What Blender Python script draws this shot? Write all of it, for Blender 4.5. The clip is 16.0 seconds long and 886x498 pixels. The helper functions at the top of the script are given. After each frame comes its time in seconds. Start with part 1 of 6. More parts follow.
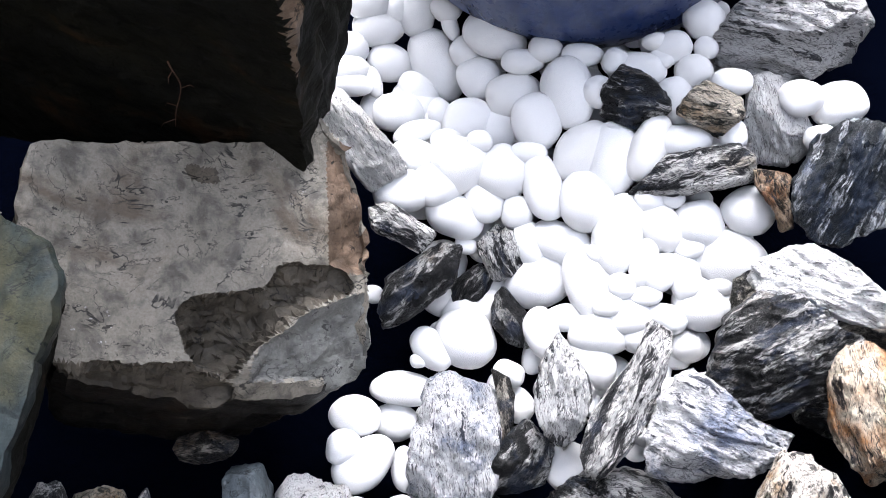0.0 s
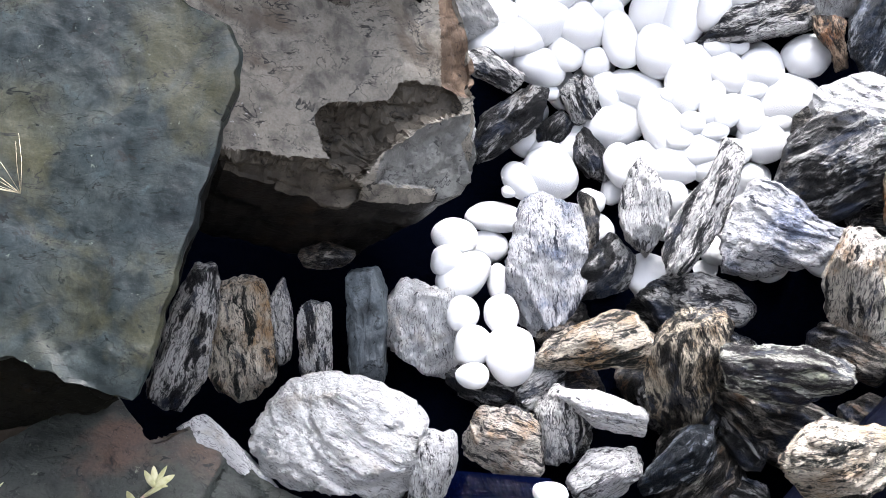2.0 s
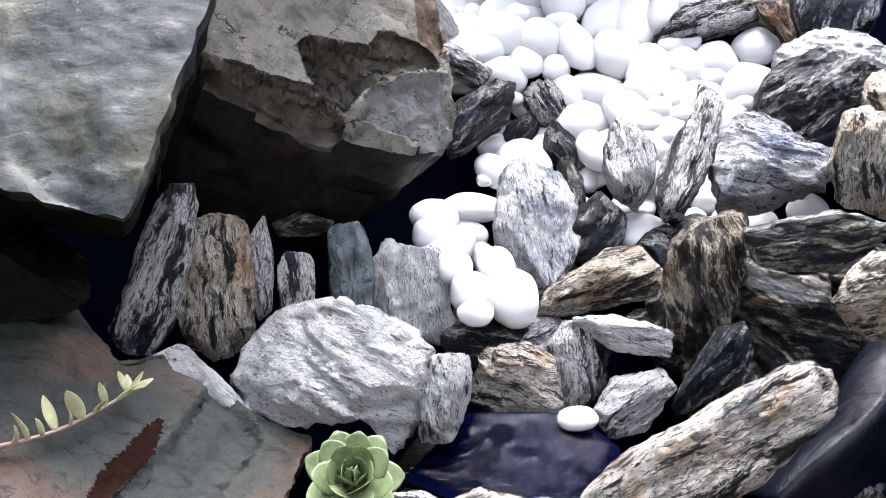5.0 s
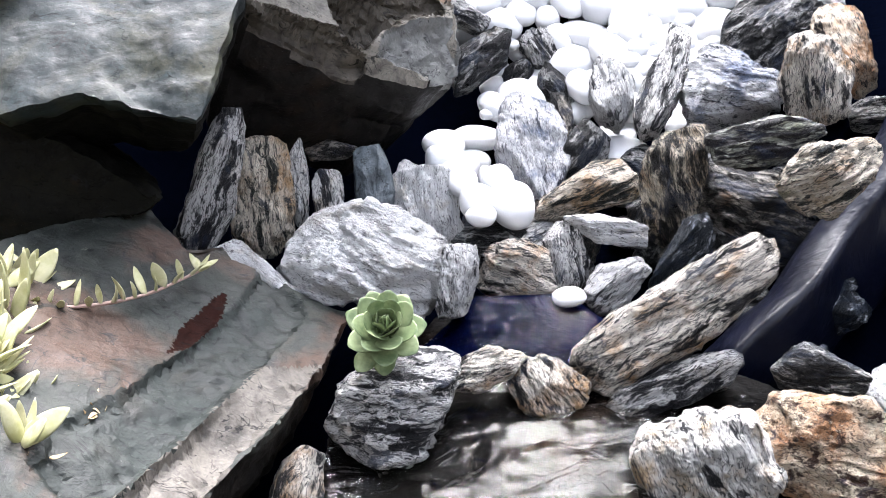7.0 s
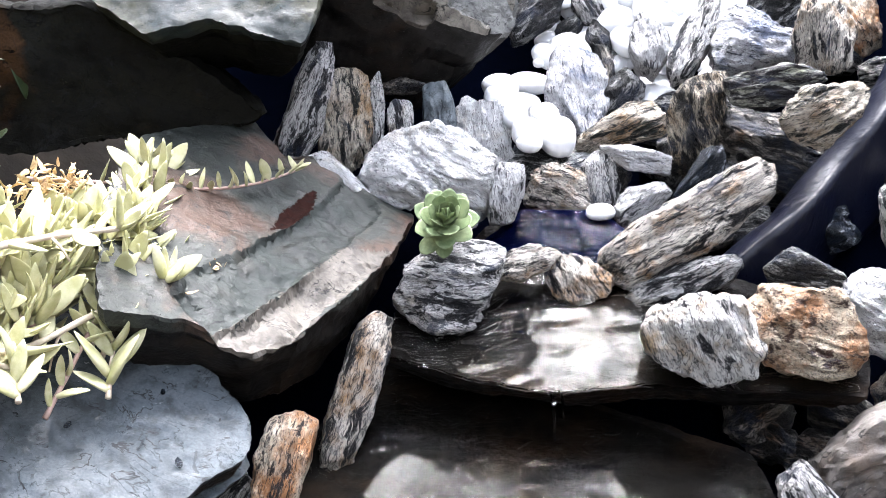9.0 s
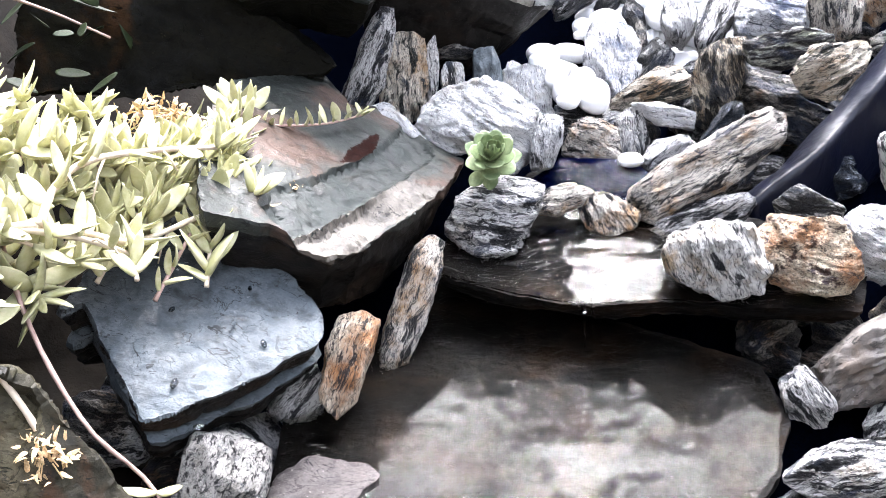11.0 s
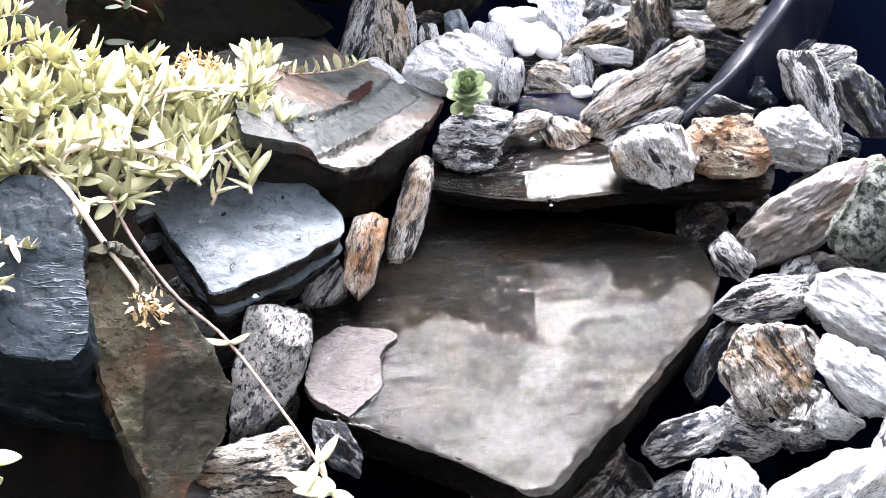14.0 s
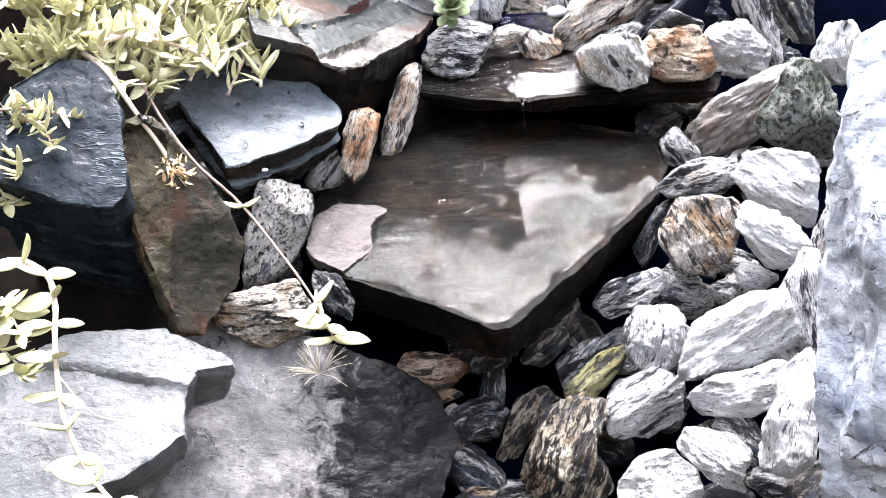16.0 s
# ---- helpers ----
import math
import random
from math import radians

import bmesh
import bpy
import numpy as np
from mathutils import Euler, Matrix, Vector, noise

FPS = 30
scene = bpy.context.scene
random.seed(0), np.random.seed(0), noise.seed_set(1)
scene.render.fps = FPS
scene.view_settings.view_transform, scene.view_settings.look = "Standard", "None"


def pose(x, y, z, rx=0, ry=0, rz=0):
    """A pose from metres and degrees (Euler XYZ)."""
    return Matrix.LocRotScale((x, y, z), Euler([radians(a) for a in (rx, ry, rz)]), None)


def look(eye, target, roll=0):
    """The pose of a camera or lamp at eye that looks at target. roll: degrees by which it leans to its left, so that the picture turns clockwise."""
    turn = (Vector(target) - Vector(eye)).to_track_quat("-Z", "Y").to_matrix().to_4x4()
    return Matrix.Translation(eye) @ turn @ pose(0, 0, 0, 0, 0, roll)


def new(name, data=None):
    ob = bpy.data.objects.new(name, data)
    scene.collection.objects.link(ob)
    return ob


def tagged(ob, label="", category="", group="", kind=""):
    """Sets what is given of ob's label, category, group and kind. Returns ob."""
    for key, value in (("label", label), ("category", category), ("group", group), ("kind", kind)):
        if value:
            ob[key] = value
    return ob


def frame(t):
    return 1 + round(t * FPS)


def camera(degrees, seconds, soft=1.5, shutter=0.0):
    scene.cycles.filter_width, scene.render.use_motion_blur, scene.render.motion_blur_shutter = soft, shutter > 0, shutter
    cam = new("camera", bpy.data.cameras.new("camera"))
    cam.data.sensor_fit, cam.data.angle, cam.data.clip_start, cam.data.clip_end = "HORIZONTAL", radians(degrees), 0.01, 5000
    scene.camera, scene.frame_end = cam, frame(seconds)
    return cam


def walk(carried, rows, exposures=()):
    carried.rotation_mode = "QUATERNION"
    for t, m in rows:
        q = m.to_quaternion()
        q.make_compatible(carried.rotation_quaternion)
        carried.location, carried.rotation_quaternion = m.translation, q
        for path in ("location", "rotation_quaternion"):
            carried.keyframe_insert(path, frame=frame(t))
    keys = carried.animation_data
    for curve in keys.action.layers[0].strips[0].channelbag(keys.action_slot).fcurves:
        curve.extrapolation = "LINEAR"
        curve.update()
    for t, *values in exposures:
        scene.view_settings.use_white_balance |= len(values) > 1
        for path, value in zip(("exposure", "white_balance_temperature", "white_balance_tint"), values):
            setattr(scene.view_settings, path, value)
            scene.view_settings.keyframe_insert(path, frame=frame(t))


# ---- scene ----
cam = camera(46.4, 16.0, soft=0.8)
METRES, EYE, TILT, LEAN, TURN = 1.85, 1.1, -51.5, 3.3, 0.0
ROWS = [
    (0.0, 0.0, 0.0, 0.0, 0.0, 0.0, 0.0),
    (0.5, -0.0104, -0.0078, -0.0153, -0.11, 0.22, -0.08),
    (1.0, -0.0151, -0.0223, -0.0265, -0.52, 1.08, 0.07),
    (1.5, -0.0378, -0.045, -0.0627, -0.23, 0.6, 0.25),
    (2.0, -0.0542, -0.0675, -0.094, 0.06, -0.41, -0.21),
    (2.5, -0.0668, -0.0817, -0.109, 0.99, -0.45, -0.17),
    (3.0, -0.069, -0.0722, -0.1335, -0.03, 1.59, 0.01),
    (5.5, -0.1242, -0.0142, -0.3063, -7.24, 17.82, 6.32),
    (6.0, -0.1277, -0.0237, -0.33, -6.03, 17.73, 5.45),
    (6.5, -0.1235, -0.0453, -0.339, -5.97, 17.62, 5.26),
    (7.0, -0.1272, -0.0704, -0.3616, -4.95, 17.38, 5.14),
    (7.5, -0.1325, -0.1032, -0.3737, -4.01, 17.22, 4.62),
    (8.0, -0.1374, -0.1334, -0.3911, -3.25, 17.31, 3.34),
    (8.5, -0.1396, -0.1496, -0.4119, -2.99, 17.05, 2.79),
    (9.0, -0.1394, -0.1605, -0.4341, -2.88, 16.5, 1.89),
    (9.5, -0.1422, -0.1787, -0.455, -2.44, 16.8, 1.36),
    (10.0, -0.1409, -0.2023, -0.4832, -1.3, 16.94, 0.14),
    (12.5, -0.1619, -0.2644, -0.5656, -0.97, 18.59, 1.99),
    (13.0, -0.1724, -0.2887, -0.5868, -1.77, 18.59, 3.48),
    (13.5, -0.1714, -0.3135, -0.6013, -1.65, 18.57, 4.14),
    (14.0, -0.1696, -0.3436, -0.6249, -1.32, 18.11, 4.41),
    (14.5, -0.1641, -0.3704, -0.6488, -1.25, 17.84, 4.04),
    (15.0, -0.1632, -0.3966, -0.6731, -1.06, 17.18, 4.43),
    (15.5, -0.1534, -0.4155, -0.695, -1.54, 16.87, 4.38),
    (16.0, -0.155, -0.4348, -0.7243, -0.77, 16.38, 3.78),
]
# poses at the ends of the long glides, as eye and target
ENDS = [
    (3.2, (-0.162, -0.266, 0.987), (-0.132, 1.027, -0.539), -1.6),
    (5.3, (-0.238, -0.445, 0.776), (-0.024, 1.218, -0.314), -1.8),
    (10.2, (-0.278, -0.947, 0.858), (-0.315, 0.697, -0.280), -3.3),
    (12.3, (-0.306, -1.101, 0.854), (-0.313, 0.576, -0.235), -4.0),
]
PATH = [(t, pose(0, 0, EYE, TILT, LEAN, TURN) @ pose(METRES * x, METRES * y, METRES * z, 90 + pitch, roll, yaw)) for t, x, y, z, yaw, pitch, roll in ROWS]
PATH += [(t, look(eye, target, roll)) for t, eye, target, roll in ENDS]
walk(cam, sorted(PATH, key=lambda row: row[0]), exposures=[(0, 2.1, 6200, 14), (3, 2.18, 6200, 14), (5.5, 2.2, 6150, 14), (7.5, 2.38, 6100, 14), (10, 2.8, 6050, 14), (12.5, 2.94, 6050, 16), (16, 3.0, 6150, 16)])
from mathutils import geometry

# ---- world and light ----
world = bpy.data.worlds.new("overcast_sky")
scene.world = world
world.use_nodes = True
wn, wl = world.node_tree.nodes, world.node_tree.links
sky = wn.new("ShaderNodeTexSky")
sky.sky_type, sky.sun_disc = "NISHITA", False
sky.sun_elevation, sky.sun_rotation = radians(48), radians(6)
sky.air_density, sky.dust_density, sky.ozone_density = 1.0, 4.0, 1.0
pale = wn.new("ShaderNodeHueSaturation")
pale.inputs["Saturation"].default_value = 0.35
wl.new(sky.outputs["Color"], pale.inputs["Color"])
wl.new(pale.outputs["Color"], wn["Background"].inputs["Color"])
wn["Background"].inputs["Strength"].default_value = 0.25
sun = new("sun", bpy.data.lights.new("sun", "SUN"))
sun.data.energy, sun.data.angle, sun.data.color = 1.9, radians(54), (1.0, 0.98, 0.95)
sun.matrix_world = look((0.070, 0.665, 0.743), (0, 0, 0))


# ---- materials ----
def graph(name):
    m = bpy.data.materials.new(name)
    m.use_nodes = True
    nt = m.node_tree
    return m, nt, nt.nodes["Principled BSDF"]


def node(nt, kind, **values):
    n = nt.nodes.new("ShaderNode" + kind)
    for key, value in values.items():
        n.inputs[key].default_value = value
    return n


def local_coords(nt, scale, spread=8.0):
    """Object coordinates, stretched, and shifted by a different amount for each object."""
    tc, info = nt.nodes.new("ShaderNodeTexCoord"), nt.nodes.new("ShaderNodeObjectInfo")
    mul = node(nt, "VectorMath")
    mul.operation = "MULTIPLY"
    mul.inputs[1].default_value = scale
    nt.links.new(tc.outputs["Object"], mul.inputs[0])
    far = node(nt, "Math")
    far.operation = "MULTIPLY"
    far.inputs[1].default_value = spread
    nt.links.new(info.outputs["Random"], far.inputs[0])
    add = node(nt, "VectorMath")
    nt.links.new(mul.outputs[0], add.inputs[0])
    nt.links.new(far.outputs[0], add.inputs[1])
    return add.outputs[0]


def ramp(nt, source, stops):
    r = nt.nodes.new("ShaderNodeValToRGB")
    e = r.color_ramp.elements
    while len(e) < len(stops):
        e.new(0.5)
    for el, (at, col) in zip(e, stops):
        el.position = at
        el.color = (*col, 1) if len(col) == 3 else col
    nt.links.new(source, r.inputs["Fac"])
    return r.outputs["Color"]


def grey(v):
    return (v, v, v)


def blend(nt, fac, a, b, mode="MIX"):
    m = nt.nodes.new("ShaderNodeMix")
    m.data_type, m.blend_type = "RGBA", mode
    for sock, v in ((m.inputs[0], fac), (m.inputs[6], a), (m.inputs[7], b)):
        if isinstance(v, (int, float)):
            sock.default_value = v
        elif isinstance(v, tuple):
            sock.default_value = (*v, 1)
        else:
            nt.links.new(v, sock)
    return m.outputs[2]


def noise_of(nt, coords, scale, detail=6, rough=0.6, distort=0.0):
    n = node(nt, "TexNoise", Scale=scale, Detail=detail, Roughness=rough, Distortion=distort)
    nt.links.new(coords, n.inputs["Vector"])
    return n.outputs["Fac"]


def bumped(nt, bsdf, heights):
    normal = None
    for h, strength, dist in heights:
        b = node(nt, "Bump", Strength=strength, Distance=dist)
        nt.links.new(h, b.inputs["Height"])
        if normal:
            nt.links.new(normal, b.inputs["Normal"])
        normal = b.outputs["Normal"]
    nt.links.new(normal, bsdf.inputs["Normal"])


def wavy(nt, scale, amount, freq):
    """Object coordinates pushed about by a soft noise, then stretched, so that bands run in waves."""
    one = local_coords(nt, (1, 1, 1))
    sway = node(nt, "VectorMath")
    sway.operation = "MULTIPLY_ADD"
    sway.inputs[1].default_value = (amount, amount, amount)
    nt.links.new(node_color(nt, one, freq), sway.inputs[0])
    nt.links.new(one, sway.inputs[2])
    out = node(nt, "VectorMath")
    out.operation = "MULTIPLY"
    out.inputs[1].default_value = scale
    nt.links.new(sway.outputs[0], out.inputs[0])
    return out.outputs[0]


def dimmed(nt, source, factor):
    m = node(nt, "Math")
    m.operation = "MULTIPLY"
    m.inputs[1].default_value = factor
    nt.links.new(source, m.inputs[0])
    return m.outputs[0]


def gneiss(name, light, dark, stain, amount, stained=0.25, gloss=0.5, band=105, stretch=1.0):
    """Foliated rock: long wavy pale and dark layers along the local x axis, thin black seams, mineral specks,
    blue-black patches and stains. amount: the share of dark."""
    m, nt, b = graph(name)
    one = local_coords(nt, (1, 1, 1))
    bands = noise_of(nt, wavy(nt, (0.13 * stretch, 1.0, 0.7), 0.022, 24), band * 0.95, 7, 0.7, 0.2)
    veins = noise_of(nt, wavy(nt, (0.07 * stretch, 1.0, 0.75), 0.016, 40), band * 1.3, 4, 0.6, 0.25)
    fine = noise_of(nt, wavy(nt, (0.26 * stretch, 1.0, 0.8), 0.008, 70), band * 3.6, 5, 0.72, 0.2)
    lumps = noise_of(nt, local_coords(nt, (0.6, 1, 1)), 75, 7, 0.66, 0.6)
    speck = noise_of(nt, local_coords(nt, (0.6, 1, 1)), 330, 5, 0.78)
    spots = noise_of(nt, one, 22, 5, 0.65)
    patch = noise_of(nt, local_coords(nt, (0.6, 1, 1)), 34, 8, 0.72, 0.5)
    lo = 0.34 + 0.27 * amount
    mask = ramp(nt, bands, [(lo - 0.015, grey(1)), (lo + 0.01, grey(0.9)), (lo + 0.03, grey(0.12)), (lo + 0.07, grey(0))])
    c = blend(nt, ramp(nt, spots, [(0.35, grey(0)), (0.65, grey(1))]), light, tuple(v * 0.82 for v in light))
    c = blend(nt, ramp(nt, spots, [(0.62 - stained * 0.4, grey(0)), (0.70 - stained * 0.2, grey(0.9))]), c, stain)
    c = blend(nt, mask, c, dark)
    # thin black seams follow the layers, broken off here and there
    thin = 0.006 + 0.012 * amount
    seam = ramp(nt, veins, [(0.455 - 2 * thin, grey(0)), (0.455 - thin, grey(1)), (0.455 + thin, grey(1)), (0.455 + 2 * thin, grey(0)),
                            (0.56 - 2 * thin, grey(0)), (0.56 - thin, grey(0.85)), (0.56 + thin, grey(0.85)), (0.56 + 2 * thin, grey(0))])
    seam = blend(nt, ramp(nt, lumps, [(0.40, grey(0.15)), (0.52, grey(1))]), grey(0), seam)
    c = blend(nt, dimmed(nt, seam, 0.92), c, tuple(v * 0.7 for v in dark))
    vlo = 0.40 + 0.07 * amount
    c = blend(nt, dimmed(nt, ramp(nt, fine, [(vlo, grey(1)), (vlo + 0.035, grey(0))]), 0.35 + 0.5 * amount), c, dark)
    # blue-black minerals gather in ragged patches
    blue = tuple(0.45 * d + 0.55 * t for d, t in zip(dark, (0.012, 0.022, 0.048)))
    plo = 0.66 - 0.20 * amount
    c = blend(nt, dimmed(nt, ramp(nt, patch, [(plo, grey(0)), (plo + 0.04, grey(1))]), 0.8), c, blend(nt, fine, blue, tuple(2.4 * v for v in blue)))
    # pepper, thick in some places and thin in others
    pepper = ramp(nt, speck, [(0.38 + 0.05 * amount, grey(1)), (0.42 + 0.06 * amount, grey(0))])
    c = blend(nt, blend(nt, ramp(nt, lumps, [(0.38, grey(0.8)), (0.58, grey(0.05))]), grey(0), pepper), c, dark)
    salt = ramp(nt, speck, [(0.58, grey(0)), (0.64, grey(0.65 - 0.6 * min(amount, 0.9)))])
    c = blend(nt, salt, c, light)
    nt.links.new(c, b.inputs["Base Color"])
    b.inputs["Specular IOR Level"].default_value = 0.28
    rg = ramp(nt, spots, [(0.3, grey(gloss - 0.15)), (0.7, grey(gloss + 0.2))])
    nt.links.new(rg, b.inputs["Roughness"])
    bumped(nt, b, [(lumps, 1.0, 0.017), (bands, 1.0, 0.013), (seam, -0.9, 0.004), (fine, 1.0, 0.0045), (speck, 0.8, 0.0028)])
    return m


def slate(name, base, tint, stain, stained=0.2, gloss=0.5, wet=0.0, speck=0.25, shine=0.5, wet_from=None, ridges=0.0, relief_of=1.0):
    """Split slate: soft colour patches, cracks, pale scuffs and rust."""
    m, nt, b = graph(name)
    one = local_coords(nt, (1, 1, 1))
    patch = noise_of(nt, one, 9, 6, 0.6, 0.4)
    mid = noise_of(nt, one, 45, 7, 0.6, 0.3)
    fine = noise_of(nt, one, 420, 4, 0.7)
    flow = noise_of(nt, local_coords(nt, (0.6, 1, 1)), 38, 4, 0.55, 2.2)
    line = noise_of(nt, local_coords(nt, (0.7, 1, 1)), 26, 4, 0.6, 0.9)
    crack = ramp(nt, line, [(0.484, grey(0)), (0.497, grey(1)), (0.503, grey(1)), (0.516, grey(0))])
    crack = blend(nt, ramp(nt, noise_of(nt, one, 30, 3, 0.5), [(0.52, grey(0)), (0.6, grey(1))]), grey(0), crack)
    plate = noise_of(nt, local_coords(nt, (0.75, 1, 1)), 17, 8, 0.58, 0.5)
    step = ramp(nt, plate, [(0.0, grey(0)), (0.38, grey(0.2)), (0.45, grey(0.4)), (0.5, grey(0.55)), (0.56, grey(0.75)), (0.63, grey(1))])
    step.node.color_ramp.interpolation = "CONSTANT"
    c = blend(nt, ramp(nt, patch, [(0.36, grey(0)), (0.62, grey(1))]), base, tint)
    c = blend(nt, step, c, tuple(v * 1.25 for v in base))
    c = blend(nt, ramp(nt, mid, [(0.36, grey(0.8)), (0.52, grey(0))]), c, tuple(v * 0.35 for v in base))
    c = blend(nt, ramp(nt, mid, [(0.6, grey(0)), (0.75, grey(speck))]), c, tuple(min(0.8, v * 3.0) for v in base))
    c = blend(nt, ramp(nt, patch, [(0.62 - stained * 0.35, grey(0)), (0.7 - stained * 0.25, grey(0.8))]), c, stain)
    c = blend(nt, ramp(nt, flow, [(0.30, grey(0.85)), (0.34, grey(0))]), c, tuple(v * 0.4 for v in base))
    # short chips with a dark lip, and a few pale flecks
    chip = noise_of(nt, local_coords(nt, (0.55, 1.3, 1)), 85, 4, 0.6, 0.9)
    nick = ramp(nt, chip, [(0.655, grey(0)), (0.68, grey(1))])
    c = blend(nt, nick, c, tuple(v * 0.18 for v in base))
    fleck = ramp(nt, noise_of(nt, one, 170, 3, 0.6), [(0.66, grey(0)), (0.70, grey(1))])
    fleck = blend(nt, ramp(nt, noise_of(nt, one, 19, 3, 0.5), [(0.56, grey(0)), (0.66, grey(min(1.0, speck * 2)))]), grey(0), fleck)
    c = blend(nt, fleck, c, tuple(min(0.7, v * 4.0) for v in tint))
    rim = ramp(nt, plate, [(0.372, grey(0)), (0.379, grey(1)), (0.388, grey(0)), (0.493, grey(0)), (0.499, grey(1)), (0.508, grey(0)), (0.624, grey(0)), (0.629, grey(1)), (0.637, grey(0))])
    rim = blend(nt, ramp(nt, mid, [(0.42, grey(0)), (0.54, grey(1))]), grey(0), rim)
    c = blend(nt, dimmed(nt, rim, 0.85), c, tuple(v * 0.15 for v in base))
    c = blend(nt, crack, c, grey(0.012))
    c = blend(nt, ramp(nt, fine, [(0.3, grey(0.4)), (0.6, grey(0))]), c, tuple(v * 0.4 for v in base))
    b.inputs["Specular IOR Level"].default_value = shine
    b.inputs["Coat Weight"].default_value = wet
    relief = []
    if ridges:
        # the split edges of thin layers run over the face in wavy ridges, painted pale as if catching light
        comb = noise_of(nt, wavy(nt, (0.12, 1.0, 1.0), 0.03, 12), 75, 2, 0.5, 0.3)
        comb = ramp(nt, comb, [(0.44, grey(0)), (0.47, grey(1)), (0.50, grey(0)), (0.55, grey(0)), (0.58, grey(1)), (0.61, grey(0))])
        comb = blend(nt, ramp(nt, patch, [(0.47, grey(0)), (0.60, grey(1))]), grey(0), comb)
        c = blend(nt, dimmed(nt, comb, ridges), c, tuple(min(0.5, v * 7) for v in tint))
        relief = [(comb, 1.0, 0.0018)]
    if wet_from is not None:
        # a wet stain with a ragged edge over one side of the slab
        tc, xyz, sum_ = nt.nodes.new("ShaderNodeTexCoord"), nt.nodes.new("ShaderNodeSeparateXYZ"), node(nt, "Math")
        nt.links.new(tc.outputs["Object"], xyz.inputs[0])
        scaled = node(nt, "Math")
        scaled.operation = "MULTIPLY_ADD"
        scaled.inputs[1].default_value, scaled.inputs[2].default_value = 0.32, -0.16 - wet_from
        nt.links.new(noise_of(nt, one, 26, 9, 0.72, 0.6), scaled.inputs[0])
        nt.links.new(xyz.outputs[0], sum_.inputs[0])
        nt.links.new(scaled.outputs[0], sum_.inputs[1])
        soaked = ramp(nt, sum_.outputs[0], [(0.0, grey(0)), (0.06, grey(1))])
        c = blend(nt, soaked, c, blend(nt, ramp(nt, mid, [(0.35, grey(0)), (0.7, grey(1))]), (0.0008, 0.0008, 0.0008), (0.003, 0.0027, 0.0027)))
    nt.links.new(c, b.inputs["Base Color"])
    dull = ramp(nt, mid, [(0.3, grey(gloss - 0.2 - wet * 0.1)), (0.7, grey(gloss + 0.2))])
    if wet_from is not None:
        dull = blend(nt, soaked, dull, grey(0.16))
        nt.links.new(blend(nt, soaked, grey(shine), grey(0.07)), b.inputs["Specular IOR Level"])
    nt.links.new(dull, b.inputs["Roughness"])
    b.inputs["Coat Roughness"].default_value = 0.12
    bumped(nt, b, [(mid, 0.45 * relief_of, 0.006), (step, relief_of, 0.007), (flow, 0.3 * relief_of, 0.006), (nick, -0.9, 0.003), (crack, -0.9, 0.006), (fine, 0.4 * relief_of, 0.0012)] + relief)
    return m


def node_color(nt, coords, scale):
    n = node(nt, "TexNoise", Scale=scale, Detail=3.0)
    nt.links.new(coords, n.inputs["Vector"])
    return n.outputs["Color"]


WHITE = gneiss("white_gneiss", (0.84, 0.84, 0.837), (0.044, 0.046, 0.054), (0.60, 0.56, 0.50), 0.03, 0.1)
GREY = gneiss("grey_gneiss", (0.721, 0.721, 0.721), (0.02, 0.0212, 0.026), (0.40, 0.38, 0.36), 0.22, 0.1)
BLUEGREY = gneiss("blue_grey_gneiss", (0.763, 0.768, 0.784), (0.028, 0.034, 0.052), (0.16, 0.20, 0.30), 0.17, 0.3)
STRIPED = gneiss("striped_gneiss", (0.784, 0.774, 0.753), (0.0084, 0.009, 0.012), (0.45, 0.40, 0.33), 0.40, 0.1, band=85)
STRIPEDTAN = gneiss("tan_striped_gneiss", (0.784, 0.731, 0.647), (0.0096, 0.009, 0.0102), (0.42, 0.24, 0.10), 0.36, 0.3, band=100)
BANDED = gneiss("white_rock_with_bands", (0.82, 0.80, 0.76), (0.0096, 0.010, 0.013), (0.50, 0.36, 0.20), 0.22, 0.3, band=75)
DARKTAN = gneiss("knobbly_tan_gneiss", (0.62, 0.55, 0.43), (0.008, 0.007, 0.006), (0.28, 0.17, 0.08), 0.55, 0.3, 0.4, band=140)
DARK = gneiss("black_gneiss", (0.583, 0.583, 0.572), (0.0048, 0.0054, 0.0066), (0.14, 0.10, 0.06), 0.64, 0.15, 0.36)
DARKBROWN = gneiss("dark_brown_gneiss", (0.44, 0.41, 0.36), (0.006, 0.0054, 0.0048), (0.20, 0.10, 0.04), 0.62, 0.3, 0.38)
BLUE = gneiss("blue_black_gneiss", (0.583, 0.615, 0.657), (0.0072, 0.012, 0.018), (0.10, 0.14, 0.24), 0.66, 0.3, 0.4)
TAN = gneiss("tan_gneiss", (0.75, 0.675, 0.56), (0.0088, 0.0108, 0.009), (0.40, 0.25, 0.12), 0.35, 0.35)
BROWN = gneiss("brown_gneiss", (0.68, 0.56, 0.43), (0.012, 0.0084, 0.006), (0.26, 0.11, 0.04), 0.39, 0.45)
ORANGE = gneiss("orange_gneiss", (0.79, 0.69, 0.55), (0.016, 0.0104, 0.0108), (0.42, 0.18, 0.055), 0.25, 0.5)
CREAM = gneiss("cream_gneiss", (0.827, 0.774, 0.668), (0.02, 0.0168, 0.0136), (0.56, 0.45, 0.30), 0.19, 0.3)
GREENISH = gneiss("olive_gneiss", (0.53, 0.541, 0.477), (0.0108, 0.0088, 0.012), (0.20, 0.22, 0.14), 0.58, 0.3)
